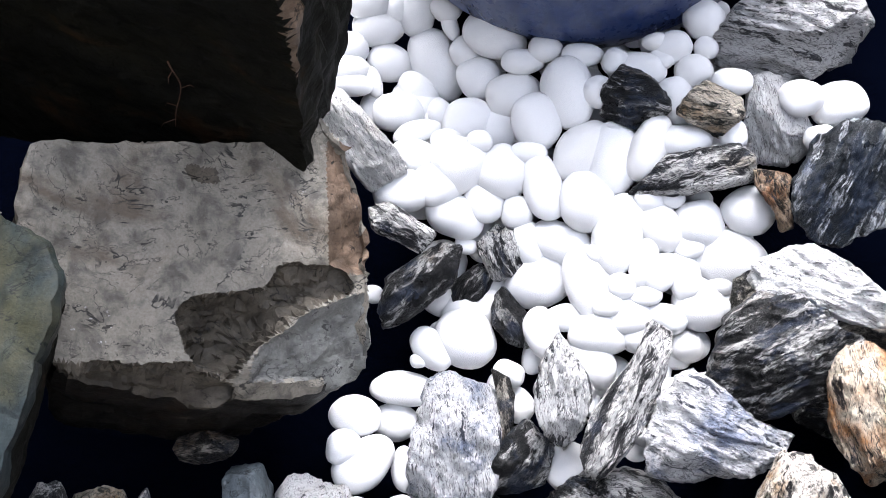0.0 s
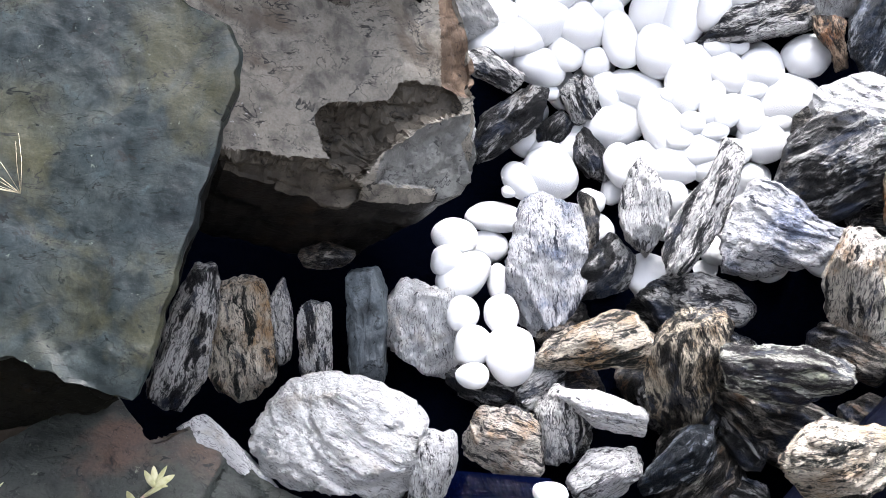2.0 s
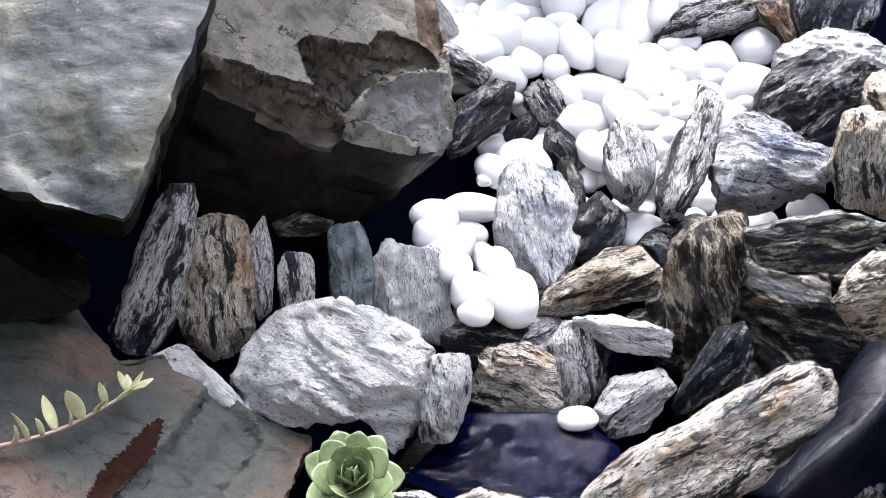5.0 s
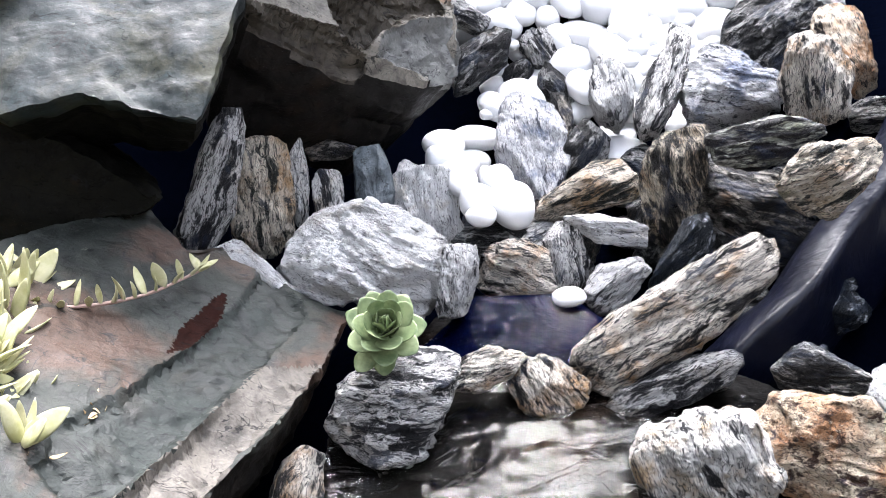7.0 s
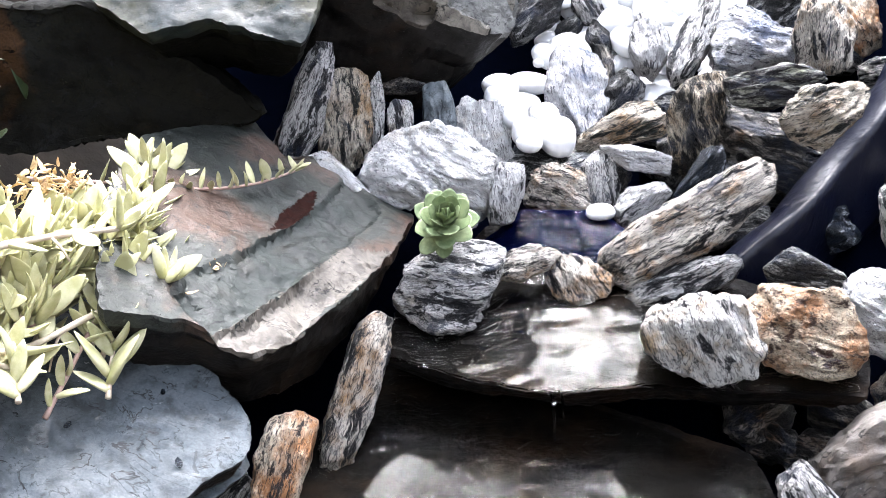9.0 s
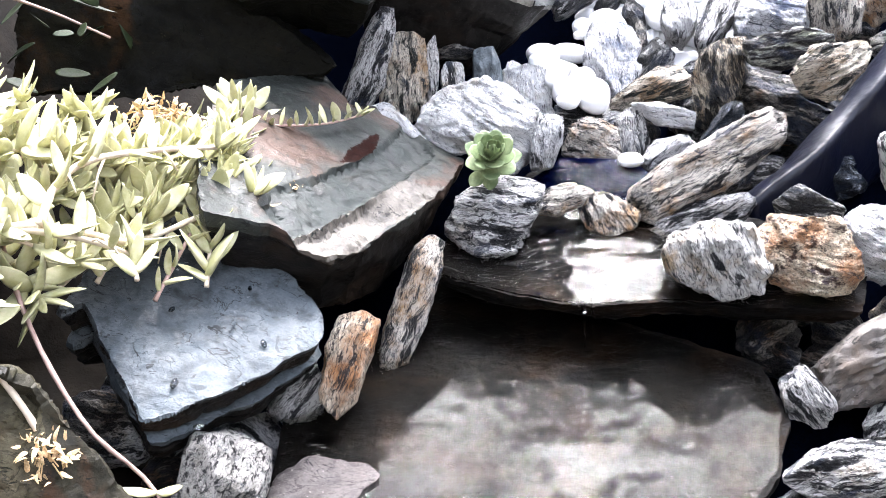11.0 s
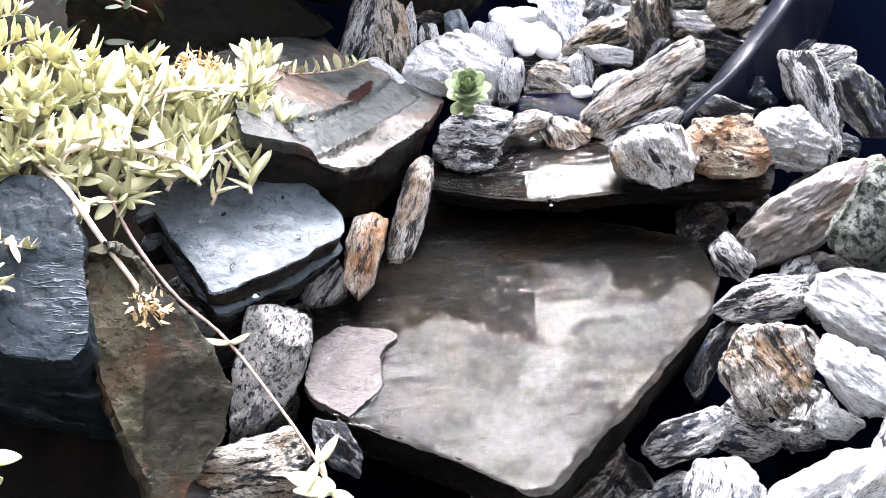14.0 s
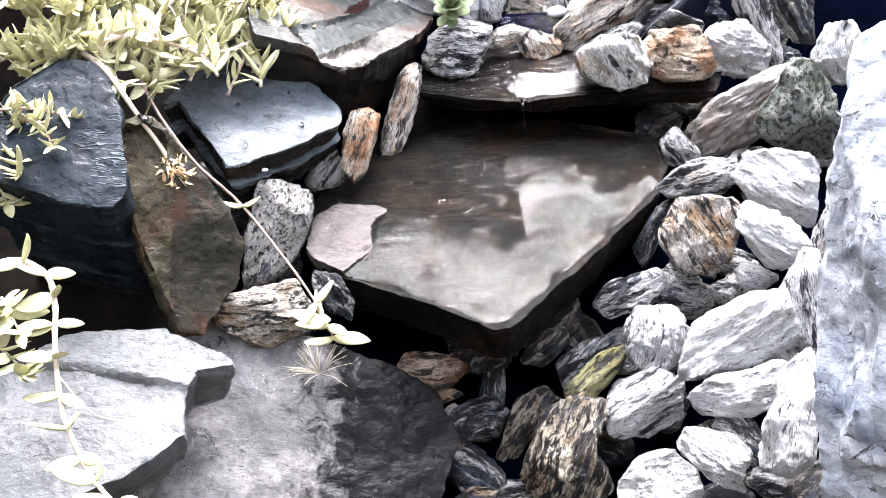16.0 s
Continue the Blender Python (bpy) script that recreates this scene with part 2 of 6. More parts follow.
MOSSYELLOW = gneiss("lichen_gneiss", (0.466, 0.456, 0.254), (0.016, 0.016, 0.0112), (0.34, 0.30, 0.10), 0.35, 0.4)
MOSSY = gneiss("mossy_granite", (0.318, 0.339, 0.297), (0.012, 0.0132, 0.012), (0.10, 0.13, 0.07), 0.40, 0.35, 0.6, band=150, stretch=7)
GRANITE = gneiss("speckled_granite", (0.636, 0.615, 0.572), (0.024, 0.024, 0.024), (0.40, 0.38, 0.33), 0.34, 0.15, 0.6, band=190, stretch=5)
MARBLE = gneiss("white_marble", (0.84, 0.83, 0.81), (0.10, 0.10, 0.10), (0.70, 0.67, 0.62), 0.0, 0.1)
SPOTTED = gneiss("rust_spotted_rock", (0.76, 0.66, 0.50), (0.05, 0.022, 0.012), (0.34, 0.15, 0.055), 0.24, 0.42, band=80, stretch=5)
# mossy slate in the shade: the shade is put into this near-black colour
SLATE_SHADED = slate("mossy_shaded_slate", (0.007, 0.007, 0.006), (0.013, 0.012, 0.007), (0.04, 0.02, 0.009), 0.2, 0.7, shine=0.04)
SLATE_WARM = slate("warm_grey_slate", (0.165, 0.152, 0.127), (0.32, 0.29, 0.24), (0.08, 0.058, 0.037), 0.25, 0.55, shine=0.3)
SLATE_GREEN = slate("green_grey_slate", (0.013, 0.019, 0.021), (0.030, 0.035, 0.029), (0.04, 0.039, 0.022), 0.3, 0.5, speck=0.6, shine=0.16, relief_of=0.32)
SLATE_BLUE = slate("blue_grey_slate", (0.075, 0.090, 0.100), (0.135, 0.147, 0.154), (0.038, 0.047, 0.053), 0.25, 0.6, 0.1, shine=0.2)
SLATE_NAVY = slate("navy_slate", (0.010, 0.016, 0.021), (0.024, 0.033, 0.040), (0.012, 0.017, 0.023), 0.2, 0.48, 0.0, 0.5, 0.15, ridges=0.22, relief_of=0.5)
SLATE_RED = slate("rusty_grey_slate", (0.030, 0.034, 0.030), (0.056, 0.058, 0.046), (0.095, 0.056, 0.039), 0.38, 0.5, shine=0.22)
SLATE_RUST = slate("rust_brown_slate", (0.020, 0.018, 0.011), (0.044, 0.039, 0.025), (0.07, 0.03, 0.013), 0.24, 0.6, shine=0.2)
SLATE_BROWN = slate("brown_grey_slate", (0.16, 0.142, 0.125), (0.22, 0.21, 0.20), (0.15, 0.10, 0.065), 0.3, 0.5)
SLATE_LIGHT = slate("pale_slate", (0.085, 0.089, 0.09), (0.14, 0.141, 0.138), (0.095, 0.10, 0.10), 0.2, 0.55)
SLATE_WET = slate("wet_slate", (0.12, 0.113, 0.108), (0.19, 0.182, 0.177), (0.045, 0.045, 0.045), 0.25, 0.5, 0.0, wet_from=0.012, shine=0.3)
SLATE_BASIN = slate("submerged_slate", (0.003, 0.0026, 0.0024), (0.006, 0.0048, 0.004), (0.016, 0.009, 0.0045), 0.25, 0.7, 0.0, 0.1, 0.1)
# brown broken hollows, coloured darker than the face to carry their shade
SLATE_CHIP = slate("broken_brown_shaded_slate", (0.085, 0.074, 0.058), (0.15, 0.132, 0.108), (0.03, 0.024, 0.018), 0.4, 0.6, shine=0.15)
SLATE_EDGE = slate("rusty_broken_edge", (0.14, 0.095, 0.065), (0.20, 0.155, 0.115), (0.045, 0.029, 0.018), 0.4, 0.6, shine=0.2)
SLATE_FACET = slate("pale_split_face", (0.11, 0.112, 0.105), (0.18, 0.175, 0.162), (0.05, 0.05, 0.045), 0.2, 0.55)
SLATE_BOULDER = slate("pale_blue_boulder", (0.33, 0.36, 0.40), (0.56, 0.575, 0.58), (0.10, 0.13, 0.18), 0.35, 0.5, shine=0.4)
SLATE_GREENFACE = slate("dark_split_face", (0.026, 0.031, 0.028), (0.055, 0.058, 0.052), (0.04, 0.036, 0.028), 0.2, 0.55, shine=0.2)
SLATE_STRIP = slate("pale_broken_edge", (0.13, 0.117, 0.10), (0.20, 0.18, 0.155), (0.08, 0.07, 0.055), 0.2, 0.6, shine=0.2)
SLATE_MAROON = slate("maroon_stain", (0.017, 0.0065, 0.005), (0.027, 0.011, 0.008), (0.03, 0.012, 0.008), 0.3, 0.7, shine=0.03)
# damp stone for slab sides, darkened further to stand in for their shade
SLATE_DAMP_SHADED = slate("damp_shaded_slate", (0.012, 0.011, 0.010), (0.024, 0.021, 0.018), (0.03, 0.02, 0.013), 0.2, 0.5, shine=0.12)
SLATE_BEVEL = slate("mossy_brown_edge", (0.05, 0.045, 0.026), (0.10, 0.088, 0.055), (0.05, 0.03, 0.015), 0.3, 0.6, shine=0.15)
SLATE_PINK = slate("pinkish_slate", (0.065, 0.056, 0.053), (0.10, 0.09, 0.086), (0.042, 0.036, 0.033), 0.2, 0.6, shine=0.15)


def pebble_material():
    m, nt, b = graph("polished_white_pebble")
    one = local_coords(nt, (1, 1, 1), 40.0)
    soft, dots = noise_of(nt, one, 30, 4, 0.5), noise_of(nt, one, 260, 3, 0.6)
    info = nt.nodes.new("ShaderNodeObjectInfo")
    c = blend(nt, ramp(nt, soft, [(0.3, grey(0)), (0.7, grey(1))]), (0.72, 0.72, 0.715), (0.63, 0.64, 0.65))
    c = blend(nt, ramp(nt, info.outputs["Random"], [(0.75, grey(0)), (1.0, grey(0.35))]), c, (0.62, 0.60, 0.57))
    c = blend(nt, ramp(nt, dots, [(0.68, grey(0)), (0.76, grey(0.25))]), c, (0.50, 0.48, 0.45))
    nt.links.new(c, b.inputs["Base Color"])
    b.inputs["Roughness"].default_value = 0.42
    b.inputs["Subsurface Weight"].default_value = 0.0
    bumped(nt, b, [(soft, 0.25, 0.004), (dots, 0.12, 0.0006)])
    return m


def liner_material(name, colour, dusty, shine, gloss):
    m, nt, b = graph(name)
    one = local_coords(nt, (1, 1, 1), 0.0)
    fold, dirt = noise_of(nt, one, 9, 5, 0.55, 1.0), noise_of(nt, one, 160, 5, 0.7)
    c = blend(nt, ramp(nt, dirt, [(0.5, grey(0)), (0.7, grey(0.5))]), colour, dusty)
    nt.links.new(c, b.inputs["Base Color"])
    nt.links.new(ramp(nt, dirt, [(0.3, grey(gloss)), (0.7, grey(gloss + 0.25))]), b.inputs["Roughness"])
    b.inputs["Specular IOR Level"].default_value = shine
    bumped(nt, b, [(fold, 0.5, 0.015), (dirt, 0.3, 0.001)])
    return m


def water_material(name="rippled_water", tint=(0.86, 0.84, 0.80), shine=0.35, swell=0.025, ripple=1.0, scale=1.0, calm=0.47, drop=None):
    """Clear water: a soft swell all over and short crisp wavelets that gather in some places.
    calm: the share of the surface without wavelets."""
    m, nt, b = graph(name)
    nt.nodes.remove(b)
    tc = nt.nodes.new("ShaderNodeTexCoord")
    flat = node(nt, "VectorMath")
    flat.operation = "MULTIPLY"
    flat.inputs[1].default_value = (scale, 1.7 * scale, scale)
    nt.links.new(tc.outputs["Object"], flat.inputs[0])
    wide = noise_of(nt, flat.outputs[0], 5, 0, 0.4, 0.6)
    middle = noise_of(nt, flat.outputs[0], 13, 1, 0.4, 1.2)
    small = noise_of(nt, flat.outputs[0], 22, 2, 0.45, 1.2)
    where = ramp(nt, noise_of(nt, flat.outputs[0], 8, 2, 0.5, 0.5), [(calm - 0.04, grey(0)), (calm + 0.05, grey(1))])
    edge = ramp(nt, small, [(0.41, grey(0)), (0.465, grey(0.5)), (0.525, grey(0.5)), (0.58, grey(1))])
    edge.node.color_ramp.interpolation = "EASE"
    small = blend(nt, where, grey(0.5), edge)
    waves = [(wide, swell, 0.02), (middle, swell, 0.012), (small, ripple, 0.011)]
    if drop:
        # rings that run out from where a thread of water falls in
        gap = node(nt, "VectorMath")
        gap.operation = "DISTANCE"
        gap.inputs[1].default_value = (*drop, 0.079)
        warp = node(nt, "VectorMath")
        warp.operation = "MULTIPLY_ADD"
        warp.inputs[1].default_value = (0.05, 0.035, 0.0)
        nt.links.new(node_color(nt, tc.outputs["Object"], 16), warp.inputs[0])
        nt.links.new(tc.outputs["Object"], warp.inputs[2])
        nt.links.new(warp.outputs[0], gap.inputs[0])
        turns, crest = node(nt, "Math"), node(nt, "Math")
        turns.operation, crest.operation = "MULTIPLY", "SINE"
        turns.inputs[1].default_value = 2 * math.pi / 0.021
        nt.links.new(gap.outputs["Value"], turns.inputs[0])
        nt.links.new(turns.outputs[0], crest.inputs[0])
        fade = ramp(nt, gap.outputs["Value"], [(0.0, grey(0.8)), (0.05, grey(1)), (0.09, grey(0.3)), (0.14, grey(0))])
        waves.append((blend(nt, fade, grey(0.5), crest.outputs[0]), 1.0, 0.0006))
    clear, mirror = node(nt, "BsdfRefraction", Color=(*tint, 1), Roughness=0.0, IOR=1.33), node(nt, "BsdfGlossy", Roughness=0.0)
    fresnel, mix = node(nt, "Fresnel", IOR=1.33), nt.nodes.new("ShaderNodeMixShader")
    for s in (clear, mirror, fresnel):
        bumped(nt, s, waves)
    nt.links.new(dimmed(nt, fresnel.outputs[0], shine), mix.inputs[0])
    nt.links.new(clear.outputs[0], mix.inputs[1])
    nt.links.new(mirror.outputs[0], mix.inputs[2])
    nt.links.new(mix.outputs[0], nt.nodes["Material Output"].inputs["Surface"])
    return m


def plain(name, colour, second, scale, rough, bump=0.002, shine=0.4, through_light=0.0):
    m, nt, b = graph(name)
    one = local_coords(nt, (1, 1, 1), 20.0)
    a, f = noise_of(nt, one, scale, 5, 0.6), noise_of(nt, one, scale * 9, 4, 0.65)
    c = blend(nt, ramp(nt, a, [(0.35, grey(0)), (0.65, grey(1))]), colour, second)
    nt.links.new(c, b.inputs["Base Color"])
    nt.links.new(ramp(nt, f, [(0.3, grey(rough - 0.1)), (0.7, grey(rough + 0.12))]), b.inputs["Roughness"])
    b.inputs["Specular IOR Level"].default_value = shine
    b.inputs["Subsurface Weight"].default_value = through_light
    b.inputs["Subsurface Radius"].default_value = (0.006, 0.008, 0.002)
    bumped(nt, b, [(a, 0.3, bump), (f, 0.3, bump * 0.3)])
    return m


PEBBLE, WATER = pebble_material(), water_material(drop=(-0.149, -0.10))
WATER_LEDGE = water_material("water_over_the_ledge", shine=0.6, swell=0.45, ripple=0.8, scale=0.8, calm=0.38)
WATER_BEAD = water_material("water_bead", (0.55, 0.57, 0.60), 1.0, 0.0, 0.0)
WATER_BLUE = water_material("blue_stream_water", (0.6, 0.64, 0.8), 0.17, 0.2, 1.0, 1.5, 0.48)
# blacker than such plastic is: the shade of the gaps is in its colour
LINER = liner_material("shade_dark_liner", (0.0004, 0.0007, 0.0022), (0.0009, 0.0013, 0.0032), 0.0, 0.8)
LINER_BLUE = liner_material("blue_pond_liner", (0.0008, 0.0018, 0.0095), (0.004, 0.006, 0.015), 0.4, 0.26)
LINER_DEEP = liner_material("deep_blue_liner", (0.0008, 0.0018, 0.010), (0.002, 0.0035, 0.014), 0.0, 0.8)
LEAF = plain("pale_succulent_leaf", (0.33, 0.325, 0.15), (0.52, 0.50, 0.32), 2.2, 0.5)
# ivy at the dark back: its shade is put into the leaf colour
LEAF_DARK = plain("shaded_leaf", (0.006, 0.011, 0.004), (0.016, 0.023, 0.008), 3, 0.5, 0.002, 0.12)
ROSETTE = plain("rosette_leaf", (0.09, 0.13, 0.055), (0.23, 0.28, 0.14), 2.0, 0.45)
STEM = plain("pale_stem", (0.50, 0.40, 0.30), (0.62, 0.55, 0.42), 90, 0.6)
STEM_PINK = plain("reddish_stem", (0.30, 0.19, 0.16), (0.42, 0.30, 0.25), 90, 0.6)
ROOT = plain("reddish_root", (0.05, 0.022, 0.013), (0.09, 0.045, 0.026), 60, 0.8)
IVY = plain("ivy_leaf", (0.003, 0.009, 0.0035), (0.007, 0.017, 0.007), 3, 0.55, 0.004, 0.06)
DRIED = plain("dried_flower", (0.38, 0.24, 0.11), (0.60, 0.46, 0.27), 4, 0.8)
# soil coloured near black, standing in for the shade behind the rocks
SOIL = plain("shade_dark_soil", (0.004, 0.0034, 0.0028), (0.010, 0.008, 0.006), 25, 0.85, 0.01, 0.05)
GLAZE = plain("blue_glaze", (0.016, 0.035, 0.13), (0.05, 0.07, 0.15), 14, 0.3, 0.003)
PLASTER = plain("blocker_plaster", (0.10, 0.095, 0.088), (0.15, 0.142, 0.13), 3, 0.85, 0.004)
STRAW = plain("dry_grass", (0.60, 0.52, 0.36), (0.70, 0.64, 0.48), 90, 0.7)


# ---- builders ----
def mesh_from(name, verts, faces, material, smooth=True, sharp=0):
    me = bpy.data.meshes.new(name)
    me.from_pydata([tuple(v) for v in verts], [], faces)
    me.materials.append(material)
    me.polygons.foreach_set("use_smooth", [smooth] * len(me.polygons))
    me.update()
    if sharp:
        me.set_sharp_from_angle(angle=radians(sharp))
    return me


def rounded(outline, count, cut, rounds):
    """The outline in metres, its corners cut, at even steps."""
    p = np.array(outline, float) / 100
    for _ in range(rounds):
        q = np.roll(p, -1, 0)
        p = np.stack([p + (q - p) * cut, q + (p - q) * cut], 1).reshape(-1, 2)
    p = np.vstack([p, p[:1]])
    run = np.concatenate([[0], np.cumsum(np.hypot(*np.diff(p, axis=0).T))])
    s = np.linspace(0, run[-1], count, endpoint=False)
    return np.stack([np.interp(s, run, p[:, k]) for k in (0, 1)], 1)


def lathe(rim, rings):
    """Vertices and faces of a closed body: the rim scaled by s at height z, ring after ring, with a point at each end."""
    n = len(rim)
    verts = [(0, 0, rings[0][1])]
    for s, z in rings[1:-1]:
        verts += [(x * s, y * s, z) for x, y in rim]
    verts.append((0, 0, rings[-1][1]))
    faces = [(0, 1 + i, 1 + (i + 1) % n) for i in range(n)]
    k = len(rings) - 2
    for r in range(k - 1):
        a, b = 1 + r * n, 1 + (r + 1) * n
        faces += [(a + i, b + i, b + (i + 1) % n, a + (i + 1) % n) for i in range(n)]
    last, a = len(verts) - 1, 1 + (k - 1) * n
    faces += [(a + i, last, a + (i + 1) % n) for i in range(n)]
    return np.array(verts, float), faces


def normals_of(verts, faces):
    out = np.zeros_like(verts)
    for f in faces:
        a, b, c = verts[f[0]], verts[f[1]], verts[f[2]]
        nx = np.cross(b - a, c - a)
        for i in f:
            out[i] += nx
    return out / np.maximum(np.linalg.norm(out, axis=1, keepdims=True), 1e-12)


def facet(verts, normal, drop):
    """Cut the body flat: push back all that stands beyond the plane that lies `drop` inside its furthest point."""
    n = np.array(normal, float)
    n /= np.linalg.norm(n)
    reach = verts @ n
    over = np.maximum(0, reach - (reach.max() - drop))
    verts -= over[:, None] * n[None, :]


def rock(name, material, at, outline, thick, seed, label, fine=1.0):
    """One loose rock: outline in cm in its own plane, thickness in cm. Broken flat on several sides, with the edges of
    its layers standing out as small steps."""
    rng = random.Random(seed)
    around, up = int(96 * fine), int(13 * fine)
    rim = rounded(outline, around, 0.07, 1) * 1.07
    h = thick / 200
    size = float(np.ptp(rim, axis=0).min())
    half = [0.93 * k / up for k in range(1, up)] + [0.93 + 0.07 * math.sin(math.pi / 2 * k / 7) for k in range(8)]
    tall = [h * max(0.0, 1 - q ** (2 / 0.30)) ** 0.22 for q in half]
    rings = [(0, h)] + list(zip(half, tall)) + [(q, -z) for q, z in list(zip(half, tall))[-2::-1]] + [(0, -h)]
    verts, faces = lathe(rim, rings)
    turn = rng.uniform(0, 360)
    for k in range(6):
        phi, tilt = radians(turn + 60 * k + rng.uniform(-24, 24)), radians(rng.uniform(15, 50))
        facet(verts, (math.cos(phi) * math.sin(tilt), math.sin(phi) * math.sin(tilt), math.cos(tilt)), size * rng.uniform(0.05, 0.2))
    for k in range(5):
        phi, tilt = radians(rng.uniform(0, 360)), radians(rng.uniform(58, 88))
        facet(verts, (math.cos(phi) * math.sin(tilt), math.sin(phi) * math.sin(tilt), math.cos(tilt)), size * rng.uniform(0.02, 0.055))
    nrm = normals_of(verts, faces)
    off = Vector((seed * 3.1, seed * 1.7, -seed * 2.3))
    bed, lean = size * rng.uniform(0.07, 0.12), rng.uniform(0.3, 0.9)
    for i, v in enumerate(verts):
        p = Vector(v)
        big = noise.noise(p * (2.2 / size) + off)
        d2 = noise.voronoi(p * (3.2 / size) + off)[0]
        chip = min(d2[1] - d2[0], 0.5)
        # which layer this is, and how far that layer stands out
        level = (p.y + lean * p.z + 0.10 * size * noise.noise(p * (2.6 / size) - off)) / bed
        low, part_way = math.floor(level), level - math.floor(level)
        ends = [noise.noise(Vector((q * 7.31 + seed, p.x * 1.2 / size, seed * 0.37))) for q in (low, low + 1)]
        blend_in = min(1.0, max(0.0, (part_way - 0.72) / 0.28))
        ledge = ends[0] + (ends[1] - ends[0]) * blend_in
        crease = max(0.0, 1 - abs(part_way - 0.86) / 0.14)
        lay = abs(noise.noise(Vector((p.x * 22, p.y * 170, p.z * 170)) + off))
        rag = noise.fractal(p * (9 / size) + off, 0.8, 2.0, 4)
        d = size * (0.04 * big + 0.045 * (chip - 0.2) + 0.05 * ledge - 0.018 * crease - 0.035 * (lay - 0.2) + 0.02 * rag)
        verts[i] = v + nrm[i] * d
    ob = new(name, mesh_from(name, verts, faces, material, True, 30))
    ob.matrix_world = at
    return tagged(ob, label, "rock", "loose layered rocks")


def inside(x, y, shape):
    """Whether the point lies in the outline."""
    hit = False
    for (ax, ay), (bx, by) in zip(shape, np.roll(shape, -1, 0)):
        if (ay > y) != (by > y) and x < (bx - ax) * (y - ay) / (by - ay) + ax:
            hit = not hit
    return hit


def edge_distance(x, y, shape):
    """How far the point lies from the outline."""
    a, ab = shape, np.roll(shape, -1, 0) - shape
    u = np.clip(((x - a[:, 0]) * ab[:, 0] + (y - a[:, 1]) * ab[:, 1]) / np.maximum((ab ** 2).sum(1), 1e-9), 0, 1)
    return float(np.hypot(x - a[:, 0] - u * ab[:, 0], y - a[:, 1] - u * ab[:, 1]).min())


def slab(name, material, at, outline, thick, under, rough, seed, label, cuts=(), corner=0.1, layers=1, chips=(), lean=(0, 0), side_stone=None):
    """A large split slab: its flat face in the local plane, the body below it, narrowing to `under` at the back.
    cuts: chips off its face, each with the direction and tilt in degrees and the depth in cm.
    chips: broken hollows in its face: outline in cm, depth in cm, fall along x and y, material.
    lean: how far in cm the body moves sideways towards its back. side_stone: the look of its sides, if other."""
    count = 240
    rim = np.array(rounded(outline, count, corner, 1), float)
    for k in range(count):
        # broken, uneven edge
        p = Vector((rim[k][0], rim[k][1], seed * 0.37))
        rim[k] += np.array((noise.fractal(p * 42, 0.8, 2.0, 3), noise.fractal(p * 42 + Vector((9, 5, 3)), 0.8, 2.0, 3))) * 0.0032
    t = thick / 100
    rng = random.Random(seed)
    low, high = rim.min(0), rim.max(0)
    step = float((high - low).max()) / 120
    inner = []
    centre = rim.mean(0)
    for x in np.arange(low[0], high[0], step):
        for y in np.arange(low[1], high[1], step):
            inner.append(Vector((x + rng.uniform(-0.35, 0.35) * step, y + rng.uniform(-0.35, 0.35) * step)))
    flat = geometry.delaunay_2d_cdt([Vector(p) for p in rim] + inner, [(i, (i + 1) % count) for i in range(count)], [], 1, 1e-6)
    verts = [(p.x, p.y, 0.0) for p in flat[0]]
    faces = [tuple(f) for f in flat[2]]
    # the boundary of the face, in order
    near = [min(range(len(verts)), key=lambda k: (verts[k][0] - p[0]) ** 2 + (verts[k][1] - p[1]) ** 2) for p in rim] if len(flat[0]) < count else list(range(count))
    rings = [(1 + (under - 1) * (k / 18) ** 1.3, -0.004 - (t - 0.004) * k / 18) for k in range(0, 19)] + [(under * 0.5, -t)]
    last = near
    for s, z in rings:
        first = len(verts)
        verts += [(centre[0] + (x - centre[0]) * s - lean[0] * z / thick, centre[1] + (y - centre[1]) * s - lean[1] * z / thick, z) for x, y in rim]
        ring = list(range(first, first + count))
        faces += [(last[k], ring[k], ring[(k + 1) % count], last[(k + 1) % count]) for k in range(count)]
        last = ring
    faces.append(tuple(last[::-1]))
    verts = np.array(verts, float)
    for phi, tilt, drop in cuts:
        phi, tilt = radians(phi), radians(tilt)
        facet(verts, (math.cos(phi) * math.sin(tilt), math.sin(phi) * math.sin(tilt), math.cos(tilt)), drop / 100)
    off = Vector((seed * 1.3, seed * 0.7, seed * 2.9))
    marked, deep = {}, set()
    for c, (shape, depth, fall_x, fall_y, stone) in enumerate(chips):
        shape = np.array(shape, float) / 100
        mid = shape.mean(0)
        for i, v in enumerate(verts):
            q = Vector((v[0], v[1], 0.0))
            ragged = noise.noise_vector(q * 55 + off) * 0.003
            if inside(v[0] + ragged.x, v[1] + ragged.y, shape):
                near_edge = min(1.0, edge_distance(v[0] + ragged.x, v[1] + ragged.y, shape) / 0.014)
                floor_z = (-depth / 100 - (v[0] - mid[0]) * fall_x - (v[1] - mid[1]) * fall_y) * (near_edge ** 0.7 if depth > 1 else min(1.0, 1.8 * near_edge))
                if depth == 0:
                    marked[i] = stone
                elif v[2] > floor_z:
                    v[2] = min(v[2], floor_z)
                    if stone:
                        marked[i] = stone
                        if depth > 2:
                            deep.add(i)
    # the sides take a darker stone, which carries their shade in its colour
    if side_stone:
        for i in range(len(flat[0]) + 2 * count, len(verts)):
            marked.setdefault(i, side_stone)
    nrm = normals_of(verts, faces)
    for i, v in enumerate(verts):
        p = Vector(v)
        big = noise.noise(p * 9 + off)
